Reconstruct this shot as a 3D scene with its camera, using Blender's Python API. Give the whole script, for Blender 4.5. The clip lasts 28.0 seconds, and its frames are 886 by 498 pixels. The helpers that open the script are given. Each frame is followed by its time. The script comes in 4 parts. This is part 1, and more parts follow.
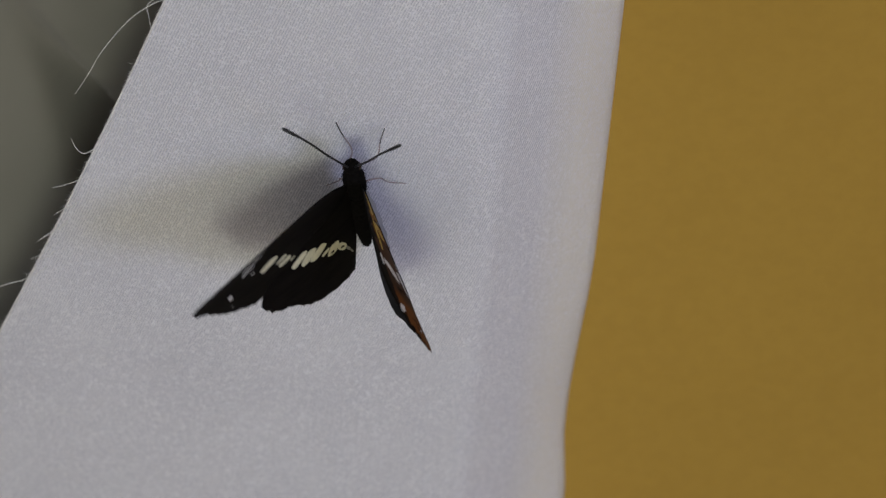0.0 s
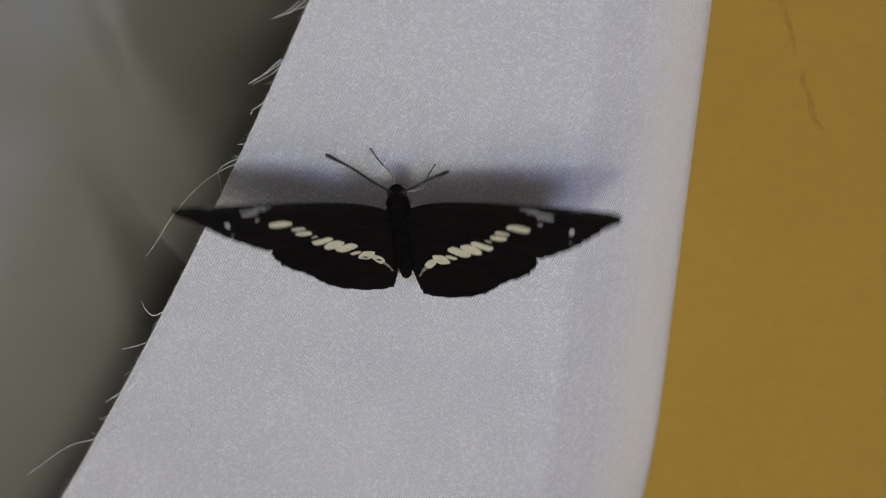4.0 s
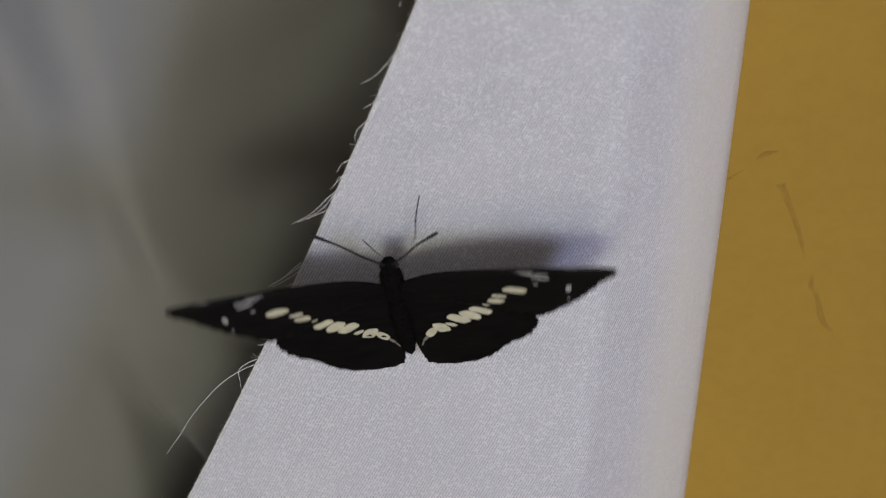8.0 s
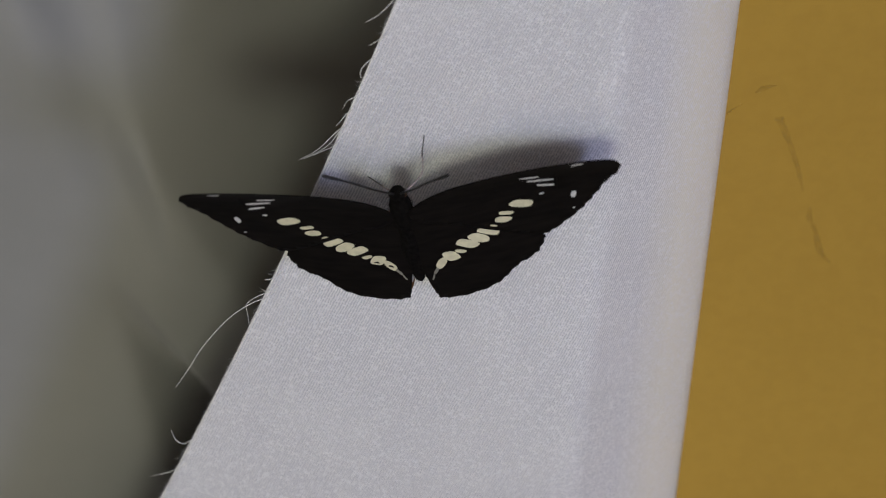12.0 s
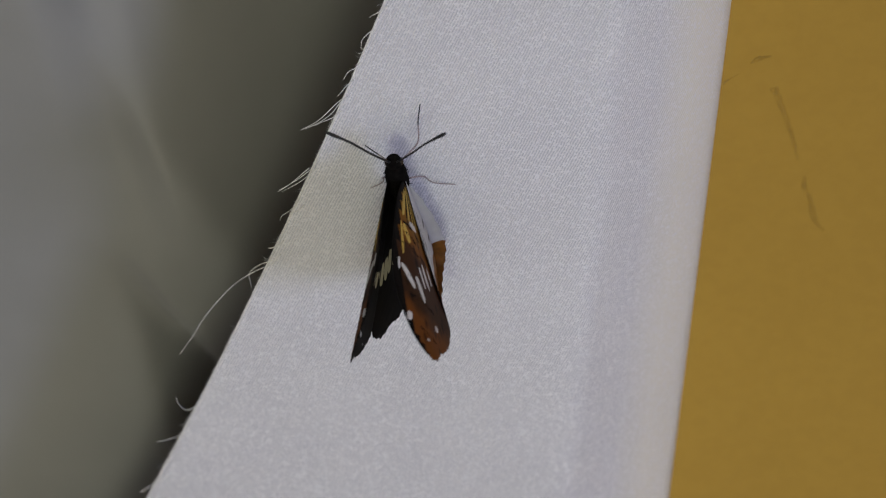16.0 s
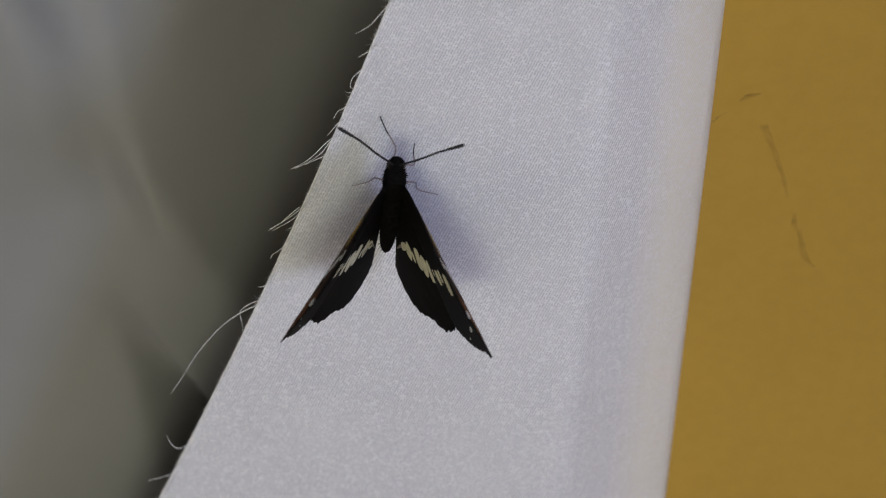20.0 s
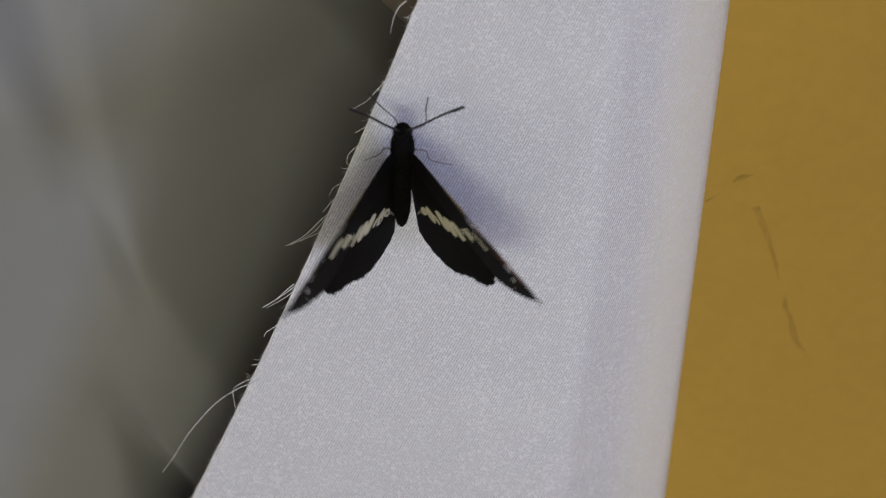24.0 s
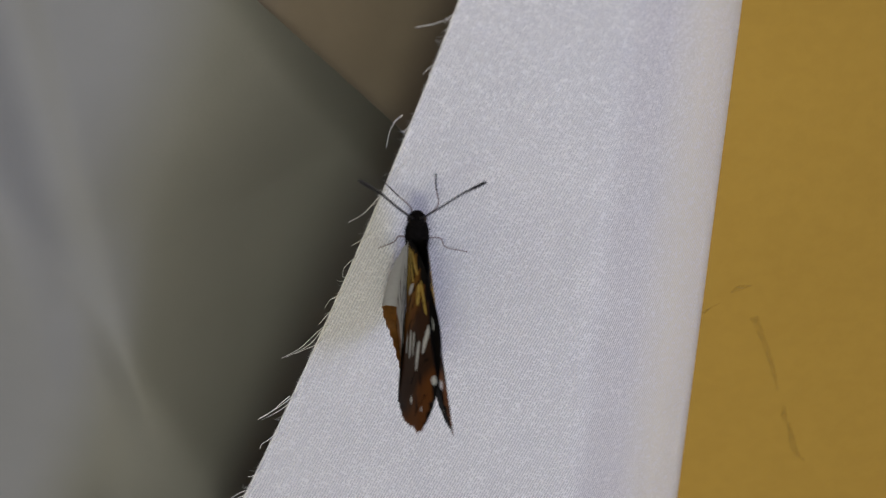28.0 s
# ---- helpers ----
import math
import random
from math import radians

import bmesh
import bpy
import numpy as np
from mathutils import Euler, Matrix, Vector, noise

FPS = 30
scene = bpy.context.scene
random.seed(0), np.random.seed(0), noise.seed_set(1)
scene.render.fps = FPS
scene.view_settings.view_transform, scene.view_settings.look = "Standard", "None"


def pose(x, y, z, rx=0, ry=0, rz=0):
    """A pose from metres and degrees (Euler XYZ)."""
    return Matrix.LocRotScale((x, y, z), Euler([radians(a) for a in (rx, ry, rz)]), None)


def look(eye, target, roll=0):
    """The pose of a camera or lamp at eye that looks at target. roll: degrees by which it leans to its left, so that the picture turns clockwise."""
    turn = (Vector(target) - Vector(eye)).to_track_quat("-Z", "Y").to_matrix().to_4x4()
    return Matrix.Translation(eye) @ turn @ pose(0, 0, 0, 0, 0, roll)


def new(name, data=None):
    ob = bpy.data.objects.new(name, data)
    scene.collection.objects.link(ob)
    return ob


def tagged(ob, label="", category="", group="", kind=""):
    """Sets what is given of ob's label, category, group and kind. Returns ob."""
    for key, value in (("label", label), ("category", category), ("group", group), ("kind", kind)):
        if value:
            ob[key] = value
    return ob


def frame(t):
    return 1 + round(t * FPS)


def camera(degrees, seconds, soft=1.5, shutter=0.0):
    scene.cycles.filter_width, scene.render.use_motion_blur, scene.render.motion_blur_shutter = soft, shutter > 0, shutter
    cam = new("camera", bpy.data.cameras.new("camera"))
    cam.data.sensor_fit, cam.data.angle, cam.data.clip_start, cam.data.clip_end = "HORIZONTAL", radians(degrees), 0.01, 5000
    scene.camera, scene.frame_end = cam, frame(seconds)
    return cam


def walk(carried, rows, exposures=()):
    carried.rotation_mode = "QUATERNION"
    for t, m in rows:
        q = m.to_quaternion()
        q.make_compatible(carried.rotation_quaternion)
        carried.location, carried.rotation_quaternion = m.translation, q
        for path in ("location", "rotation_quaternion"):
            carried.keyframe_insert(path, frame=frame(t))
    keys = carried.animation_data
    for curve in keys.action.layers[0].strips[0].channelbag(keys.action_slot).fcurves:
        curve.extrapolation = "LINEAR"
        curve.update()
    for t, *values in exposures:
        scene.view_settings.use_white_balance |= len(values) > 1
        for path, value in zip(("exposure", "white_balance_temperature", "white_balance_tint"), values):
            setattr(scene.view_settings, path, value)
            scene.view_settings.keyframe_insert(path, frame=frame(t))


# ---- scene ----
# ---- camera ----
Z0 = 1.2          # height of the middle of the cloth above the floor
MM = 0.001
cam = camera(12.0, 28.0, soft=1.15, shutter=0.5)
cam.data.dof.use_dof = True
cam.data.dof.focus_distance = 0.612
cam.data.dof.aperture_fstop = 30.0
walk(cam, [(t, pose(x, y, z + Z0, rx, ry, rz)) for t, x, y, z, rx, ry, rz in (
    (0.0, 0.00473, -0.42519, 0.41590, 42.308, 0.825, 0.327),
    (0.5, 0.00483, -0.42582, 0.41821, 42.655, 0.880, 0.411),
    (1.0, 0.00570, -0.42639, 0.41940, 43.200, 1.014, 0.548),
    (1.5, 0.00637, -0.42669, 0.42038, 43.495, 1.141, 0.676),
    (2.0, 0.00605, -0.42651, 0.42051, 43.609, 1.180, 0.769),
    (2.5, 0.00533, -0.42596, 0.42123, 43.675, 1.172, 0.850),
    (3.0, 0.00462, -0.42461, 0.42150, 43.733, 1.160, 0.942),
    (3.5, 0.00350, -0.42496, 0.42175, 43.932, 1.125, 0.983),
    (5.5, -0.00017, -0.43028, 0.42436, 45.382, 0.632, 1.520),
    (6.0, 0.00022, -0.43107, 0.42808, 45.687, 0.682, 1.527),
    (6.5, 0.00170, -0.42928, 0.43244, 45.711, 0.852, 1.509),
    (7.0, 0.00092, -0.43013, 0.43396, 45.992, 0.836, 1.384),
    (7.5, 0.00159, -0.43044, 0.43713, 46.038, 0.865, 1.422),
    (8.0, 0.00119, -0.43093, 0.43453, 46.450, 0.858, 1.382),
    (8.5, -0.00009, -0.43112, 0.43411, 46.619, 0.791, 1.269),
    (9.0, -0.00044, -0.43050, 0.43444, 46.616, 0.768, 1.249),
    (9.5, -0.00125, -0.43014, 0.43224, 46.604, 0.715, 1.198),
    (10.0, -0.00184, -0.43092, 0.43157, 46.452, 0.740, 1.091),
    (10.5, -0.00291, -0.43234, 0.43135, 46.303, 0.729, 0.939),
    (11.0, -0.00325, -0.43569, 0.43548, 46.031, 0.778, 0.861),
    (11.5, -0.00295, -0.43731, 0.43855, 45.794, 0.863, 0.867),
    (13.5, 0.00374, -0.43971, 0.44741, 45.090, 1.291, 1.290),
    (14.0, 0.00296, -0.44240, 0.44772, 45.235, 1.255, 1.201),
    (14.5, 0.00023, -0.44574, 0.44736, 45.395, 1.056, 1.054),
    (15.0, 0.00011, -0.44585, 0.44586, 45.393, 1.077, 1.036),
    (15.5, 0.00015, -0.44642, 0.44593, 45.372, 1.113, 1.006),
    (16.0, -0.00009, -0.44510, 0.44727, 45.195, 1.119, 0.973),
    (16.5, -0.00057, -0.44459, 0.44678, 45.200, 1.112, 0.917),
    (17.0, -0.00032, -0.44522, 0.44756, 45.185, 1.137, 0.927),
    (17.5, -0.00060, -0.44444, 0.44757, 45.134, 1.129, 0.900),
    (18.0, -0.00108, -0.44422, 0.44806, 45.117, 1.115, 0.843),
    (18.5, -0.00017, -0.44554, 0.44904, 45.261, 1.159, 0.891),
    (19.0, 0.00082, -0.44482, 0.44971, 45.324, 1.218, 0.913),
    (19.5, 0.00014, -0.44470, 0.44706, 45.570, 1.134, 0.870),
    (20.0, 0.00145, -0.44400, 0.44917, 45.519, 1.244, 0.861),
    (20.5, 0.00088, -0.44296, 0.44950, 45.603, 1.209, 0.773),
    (21.0, 0.00043, -0.44494, 0.45211, 45.709, 1.145, 0.698),
    (21.5, 0.00028, -0.44577, 0.45058, 45.991, 1.122, 0.679),
    (23.5, -0.00403, -0.45428, 0.44355, 47.535, 0.595, 0.669),
    (24.0, -0.00484, -0.45277, 0.44278, 47.563, 0.562, 0.594),
    (24.5, -0.00398, -0.44940, 0.44553, 47.313, 0.590, 0.633),
    (25.0, -0.00460, -0.44742, 0.44601, 47.488, 0.532, 0.540),
    (25.5, -0.00417, -0.44682, 0.44671, 47.763, 0.466, 0.613),
    (26.0, -0.00419, -0.44675, 0.44593, 48.172, 0.430, 0.612),
    (26.5, -0.00429, -0.44683, 0.44656, 48.366, 0.413, 0.610),
    (27.0, -0.00339, -0.44696, 0.44743, 48.382, 0.482, 0.713),
    (27.5, -0.00356, -0.44600, 0.44811, 48.324, 0.553, 0.658),
    (28.0, -0.00380, -0.44457, 0.44692, 48.286, 0.583, 0.648),
)], exposures=((0.0, -1.16), (2.0, -1.12), (3.2, -1.08), (6.0, -0.97), (13.0, -0.97), (15.0, -1.04), (18.0, -1.04), (20.0, -0.97), (26.0, -0.95), (28.0, -0.88)))

# ---- light ----
SUN_UP, SUN_TURN = 29.0, 0.0
world = bpy.data.worlds.new("sky")
scene.world = world
world.use_nodes = True
wt = world.node_tree
sky = wt.nodes.new("ShaderNodeTexSky")
sky.sky_type, sky.sun_disc = "NISHITA", False
sky.air_density, sky.dust_density, sky.ozone_density = 0.6, 3.0, 0.3
sky.sun_elevation, sky.sun_rotation = radians(SUN_UP), radians(180 + SUN_TURN)
wt.nodes["Background"].inputs["Strength"].default_value = 0.10
wt.links.new(sky.outputs["Color"], wt.nodes["Background"].inputs["Color"])
sun = new("sun", bpy.data.lights.new("sun", "SUN"))
sun.data.energy, sun.data.angle, sun.data.color = 1.63, radians(8.0), (0.97, 1.0, 0.80)
sun.matrix_world = look((0, -math.cos(radians(SUN_UP)), math.sin(radians(SUN_UP))), (0, 0, 0))
# cool daylight from the right, through an unseen window added in the side wall
WINDOW = Vector((0.86, -1.50, Z0 + 0.85))
daylight = new("window_daylight", bpy.data.lights.new("window_daylight", "AREA"))
daylight.data.shape, daylight.data.size, daylight.data.size_y = "RECTANGLE", 0.34, 0.34
daylight.data.energy, daylight.data.color = 25.0, (0.58, 0.635, 1.04)
daylight.matrix_world = look(WINDOW, (0, 0, Z0))


# ---- materials ----
def material(name, base, rough=0.6):
    m = bpy.data.materials.new(name)
    m.use_nodes = True
    bsdf = m.node_tree.nodes["Principled BSDF"]
    bsdf.inputs["Base Color"].default_value = (*base, 1)
    bsdf.inputs["Roughness"].default_value = rough
    return m, m.node_tree, bsdf


def node(nt, kind, **values):
    n = nt.nodes.new(kind)
    for key, value in values.items():
        n.inputs[key.replace("_", " ")].default_value = value
    return n


def coords(nt, scale=(1, 1, 1), turn=(0, 0, 0)):
    tc = nt.nodes.new("ShaderNodeTexCoord")
    mp = nt.nodes.new("ShaderNodeMapping")
    mp.inputs["Scale"].default_value = scale
    mp.inputs["Rotation"].default_value = [radians(a) for a in turn]
    nt.links.new(tc.outputs["Object"], mp.inputs["Vector"])
    return mp.outputs["Vector"]


def ramp(nt, source, stops):
    r = nt.nodes.new("ShaderNodeValToRGB")
    while len(r.color_ramp.elements) < len(stops):
        r.color_ramp.elements.new(0.5)
    for e, (at, colour) in zip(r.color_ramp.elements, stops):
        e.position, e.color = at, (*colour, 1)
    nt.links.new(source, r.inputs["Fac"])
    return r.outputs["Color"]


def mixed(nt, a, b, factor, how="MIX"):
    m = nt.nodes.new("ShaderNodeMix")
    m.data_type, m.blend_type = "RGBA", how
    for value, slot in ((factor, 0), (a, 6), (b, 7)):
        if isinstance(value, (int, float)):
            m.inputs[slot].default_value = value
        elif isinstance(value, tuple):
            m.inputs[slot].default_value = (*value, 1)
        else:
            nt.links.new(value, m.inputs[slot])
    return m.outputs[2]


def bumped(nt, bsdf, height, strength, distance):
    b = nt.nodes.new("ShaderNodeBump")
    b.inputs["Strength"].default_value, b.inputs["Distance"].default_value = strength, distance
    nt.links.new(height, b.inputs["Height"])
    nt.links.new(b.outputs["Normal"], bsdf.inputs["Normal"])


def satin_material():
    """White satin: a pale cloth with a fine slanting twill, whose floats glint across the strip."""
    m, nt, bsdf = material("white_satin", (0.8, 0.82, 0.87), 0.6)
    twill = node(nt, "ShaderNodeTexWave", Scale=790.0, Distortion=2.2, Detail=2.0)
    twill.inputs["Detail Scale"].default_value = 1.5
    nt.links.new(coords(nt, (1, 1, 1), (0, -22, 0)), twill.inputs["Vector"])
    floats = node(nt, "ShaderNodeTexNoise", Scale=4200.0, Detail=1.0)
    nt.links.new(coords(nt, (1, 1, 0.55), (0, -22, 0)), floats.inputs["Vector"])
    cloud = node(nt, "ShaderNodeTexNoise", Scale=55.0, Detail=4.0)
    nt.links.new(coords(nt), cloud.inputs["Vector"])
    base = ramp(nt, floats.outputs["Fac"], ((0.36, (0.72, 0.732, 0.765)), (0.64, (0.765, 0.777, 0.81))))
    lines = ramp(nt, twill.outputs["Fac"], ((0.15, (0.77, 0.77, 0.775)), (0.7, (1, 1, 1))))
    dash = node(nt, "ShaderNodeTexWave", Scale=520.0, Distortion=3.0, Detail=2.0)
    dash.inputs["Detail Scale"].default_value = 3.0
    nt.links.new(coords(nt, (1, 1, 1), (0, 58, 0)), dash.inputs["Vector"])
    lines = mixed(nt, lines, ramp(nt, dash.outputs["Fac"], ((0.2, (0.93, 0.93, 0.93)), (0.7, (1, 1, 1)))), 1.0, "MULTIPLY")
    base = mixed(nt, base, lines, 0.9, "MULTIPLY")
    patches = ramp(nt, cloud.outputs["Fac"], ((0.3, (0.93, 0.93, 0.945)), (0.7, (1, 1, 1))))
    base = mixed(nt, base, patches, 1.0, "MULTIPLY")
    # the right-hand border is tinted cream, painting in bounce from the yellow wall
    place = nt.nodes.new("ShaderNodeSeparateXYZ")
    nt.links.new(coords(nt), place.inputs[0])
    border = nt.nodes.new("ShaderNodeMath")
    border.operation = "MULTIPLY_ADD"
    border.inputs[1].default_value = -0.066
    nt.links.new(place.outputs[2], border.inputs[0])
    nt.links.new(place.outputs[0], border.inputs[2])
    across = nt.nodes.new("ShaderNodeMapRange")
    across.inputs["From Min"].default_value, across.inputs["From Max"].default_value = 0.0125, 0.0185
    nt.links.new(border.outputs[0], across.inputs["Value"])
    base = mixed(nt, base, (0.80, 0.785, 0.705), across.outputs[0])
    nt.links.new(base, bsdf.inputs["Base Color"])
    bsdf.inputs["Specular IOR Level"].default_value = 0.3
    bsdf.inputs["Sheen Weight"].default_value = 0.1
    bumped(nt, bsdf, floats.outputs["Fac"], 0.3, 0.00004)
    # gloss of the floats, broad along the strip and narrow across it; every float lies at a slightly different slant
    gloss = nt.nodes.new("ShaderNodeBsdfAnisotropic")
    gloss.inputs["Color"].default_value = (1.0, 0.985, 0.95, 1)
    gloss.inputs["Roughness"].default_value = 0.48
    gloss.inputs["Anisotropy"].default_value = 0.9
    weft = nt.nodes.new("ShaderNodeCombineXYZ")
    weft.inputs[2].default_value = 1.0
    nt.links.new(weft.outputs[0], gloss.inputs["Tangent"])
    both = nt.nodes.new("ShaderNodeMath")
    both.operation = "MULTIPLY_ADD"
    both.inputs[1].default_value = 1.6
    nt.links.new(floats.outputs["Fac"], both.inputs[0])
    nt.links.new(twill.outputs["Fac"], both.inputs[2])
    relief = node(nt, "ShaderNodeBump", Strength=0.9, Distance=0.00016)
    nt.links.new(both.outputs[0], relief.inputs["Height"])
    cells = node(nt, "ShaderNodeTexVoronoi", Scale=3300.0)
    nt.links.new(coords(nt, (0.8, 1, 1), (0, -28, 0)), cells.inputs["Vector"])
    tilt = nt.nodes.new("ShaderNodeVectorMath")
    tilt.operation = "MULTIPLY_ADD"
    tilt.inputs[1].default_value, tilt.inputs[2].default_value = (0.30, 0.0, 0.55), (-0.15, 0.0, 0.10)
    nt.links.new(cells.outputs["Color"], tilt.inputs[0])
    lean, unit = [nt.nodes.new("ShaderNodeVectorMath") for _ in range(2)]
    lean.operation, unit.operation = "ADD", "NORMALIZE"
    nt.links.new(relief.outputs[0], lean.inputs[0])
    nt.links.new(tilt.outputs[0], lean.inputs[1])
    nt.links.new(lean.outputs[0], unit.inputs[0])
    nt.links.new(unit.outputs[0], gloss.inputs["Normal"])
    both_layers = nt.nodes.new("ShaderNodeMixShader")
    shiny = ramp(nt, twill.outputs["Fac"], ((0.25, (0.02, 0.02, 0.02)), (0.75, (0.64, 0.64, 0.64))))
    shiny = mixed(nt, shiny, ramp(nt, floats.outputs["Fac"], ((0.36, (0.55, 0.55, 0.55)), (0.64, (1, 1, 1)))), 1.0, "MULTIPLY")
    nt.links.new(shiny, both_layers.inputs[0])
    # glints painted into the base colour: scattered cells turned near white
    spark = ramp(nt, cells.outputs["Color"], ((0.62, (0, 0, 0)), (0.80, (1, 1, 1))))
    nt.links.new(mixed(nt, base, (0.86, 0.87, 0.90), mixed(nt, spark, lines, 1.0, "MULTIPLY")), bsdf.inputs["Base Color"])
    nt.links.new(bsdf.outputs[0], both_layers.inputs[1])
    nt.links.new(gloss.outputs[0], both_layers.inputs[2])
    nt.links.new(both_layers.outputs[0], nt.nodes["Material Output"].inputs["Surface"])
    return m


def curtain_material():
    m, nt, bsdf = material("grey_fabric", (0.24, 0.24, 0.22), 0.8)
    n = node(nt, "ShaderNodeTexNoise", Scale=20.0, Detail=5.0)
    nt.links.new(coords(nt), n.inputs["Vector"])
    nt.links.new(ramp(nt, n.outputs["Fac"], ((0.3, (0.205, 0.206, 0.192)), (0.7, (0.248, 0.249, 0.232)))), bsdf.inputs["Base Color"])
    weave = node(nt, "ShaderNodeTexNoise", Scale=1500.0, Detail=2.0)
    nt.links.new(coords(nt), weave.inputs["Vector"])
    bumped(nt, bsdf, weave.outputs["Fac"], 0.2, 0.0002)
    bsdf.inputs["Sheen Weight"].default_value = 0.1
    return m


def paint_material():
    m, nt, bsdf = material("yellow_paint", (0.56, 0.33, 0.05), 0.5)
    n = node(nt, "ShaderNodeTexNoise", Scale=14.0, Detail=6.0)
    nt.links.new(coords(nt), n.inputs["Vector"])
    tone = ramp(nt, n.outputs["Fac"], ((0.3, (0.35, 0.212, 0.030)), (0.7, (0.395, 0.243, 0.036))))
    grain = node(nt, "ShaderNodeTexNoise", Scale=420.0, Detail=3.0)
    nt.links.new(coords(nt), grain.inputs["Vector"])
    speck = ramp(nt, grain.outputs["Fac"], ((0.35, (0.95, 0.94, 0.92)), (0.65, (1, 1, 1))))
    nt.links.new(mixed(nt, tone, speck, 1.0, "MULTIPLY"), bsdf.inputs["Base Color"])
    bumped(nt, bsdf, grain.outputs["Fac"], 0.15, 0.0004)
    return m


def plain_material(name, base, rough, scale=300.0, spread=0.12):
    m, nt, bsdf = material(name, base, rough)
    n = node(nt, "ShaderNodeTexNoise", Scale=scale, Detail=4.0)
    nt.links.new(coords(nt), n.inputs["Vector"])
    low, high = [tuple(min(1, c * k) for c in base) for k in (1 - spread, 1 + spread)]
    nt.links.new(ramp(nt, n.outputs["Fac"], ((0.3, low), (0.7, high))), bsdf.inputs["Base Color"])
    bumped(nt, bsdf, n.outputs["Fac"], 0.2, 0.1 / scale)
    return m


def scales_material():
    """Velvet black upper side with a faint brown cast along the veins."""
    m, nt, bsdf = material("wing_upper_side", (0.008, 0.007, 0.006), 0.75)
    n = node(nt, "ShaderNodeTexNoise", Scale=900.0, Detail=3.0)
    nt.links.new(coords(nt, (0.25, 1, 1)), n.inputs["Vector"])
    nt.links.new(ramp(nt, n.outputs["Fac"], ((0.3, (0.0025, 0.0022, 0.002)), (0.75, (0.008, 0.0065, 0.0055)))), bsdf.inputs["Base Color"])
    bumped(nt, bsdf, n.outputs["Fac"], 0.3, 0.0001)
    bsdf.inputs["Specular IOR Level"].default_value = 0.05
    return m


def underside_material(name, stops):
    """Wing underside: bands of colour from the root to the tip, broken by dark flecks."""
    m, nt, bsdf = material(name, (0.2, 0.08, 0.02), 0.7)
    sep = nt.nodes.new("ShaderNodeSeparateXYZ")
    nt.links.new(coords(nt), sep.inputs[0])
    far = nt.nodes.new("ShaderNodeVectorMath")
    far.operation = "LENGTH"
    nt.links.new(coords(nt, (33, 33, 33)), far.inputs[0])
    wob = node(nt, "ShaderNodeTexNoise", Scale=260.0, Detail=3.0)
    nt.links.new(coords(nt), wob.inputs["Vector"])
    add = nt.nodes.new("ShaderNodeMath")
    add.operation = "MULTIPLY_ADD"
    nt.links.new(wob.outputs["Fac"], add.inputs[0])
    add.inputs[1].default_value = 0.22
    nt.links.new(far.outputs["Value"], add.inputs[2])
    shade = ramp(nt, add.outputs[0], stops)
    fleck = node(nt, "ShaderNodeTexVoronoi", Scale=420.0)
    nt.links.new(coords(nt, (0.55, 1, 1)), fleck.inputs["Vector"])
    dark = ramp(nt, fleck.outputs["Distance"], ((0.16, (0.08, 0.05, 0.03)), (0.3, (1, 1, 1))))
    nt.links.new(mixed(nt, shade, dark, 0.85, "MULTIPLY"), bsdf.inputs["Base Color"])
    bumped(nt, bsdf, wob.outputs["Fac"], 0.3, 0.0001)
    bsdf.inputs["Specular IOR Level"].default_value = 0.08
    return m


SATIN, CURTAIN, PAINT = satin_material(), curtain_material(), paint_material()
BROWN = plain_material("brown_fabric", (0.165, 0.135, 0.098), 0.85, 60.0)
THREAD = plain_material("white_thread", (0.75, 0.75, 0.72), 0.6, 900.0)
FLOOR = plain_material("grey_concrete", (0.26, 0.25, 0.24), 0.85, 9.0)
PLASTER = plain_material("pale_plaster", (0.55, 0.53, 0.48), 0.85, 12.0)
PENCIL = plain_material("brown_scuff", (0.18, 0.105, 0.018), 0.6, 500.0)
FAINT = plain_material("faint_scuff", (0.29, 0.173, 0.027), 0.55, 500.0)
for worn in (PENCIL, FAINT):
    nt = worn.node_tree
    patchy = node(nt, "ShaderNodeTexNoise", Scale=450.0, Detail=2.0)
    nt.links.new(coords(nt), patchy.inputs["Vector"])
    nt.links.new(ramp(nt, patchy.outputs["Fac"], ((0.35, (0.04, 0.04, 0.04)), (0.70, (0.32, 0.32, 0.32)))), nt.nodes["Principled BSDF"].inputs["Alpha"])
BLACK = scales_material()
FUR = plain_material("black_fur", (0.0045, 0.004, 0.0036), 0.95, 1500.0, 0.6)
FUR.node_tree.nodes["Principled BSDF"].inputs["Specular IOR Level"].default_value = 0.05
CREAM = plain_material("cream_scales", (0.60, 0.57, 0.40), 0.7, 900.0)
DUSTY = plain_material("grey_scales", (0.20, 0.19, 0.16), 0.8, 900.0)
PALE = plain_material("pale_scales", (0.55, 0.55, 0.55), 0.75, 700.0, 0.06)
ORANGE = plain_material("orange_scales", (0.20, 0.080, 0.007), 0.7, 900.0, 0.3)
WHITE = plain_material("white_scales", (0.58, 0.58, 0.56), 0.7, 900.0)
YELLOW = plain_material("yellow_scales", (0.48, 0.32, 0.045), 0.7, 900.0)
HORN = plain_material("black_horn", (0.006, 0.006, 0.006), 0.6, 900.0)
LEGGY = plain_material("grey_leg", (0.30, 0.25, 0.25), 0.6, 900.0)
EYE = plain_material("dark_eye", (0.02, 0.012, 0.008), 0.15, 2500.0)
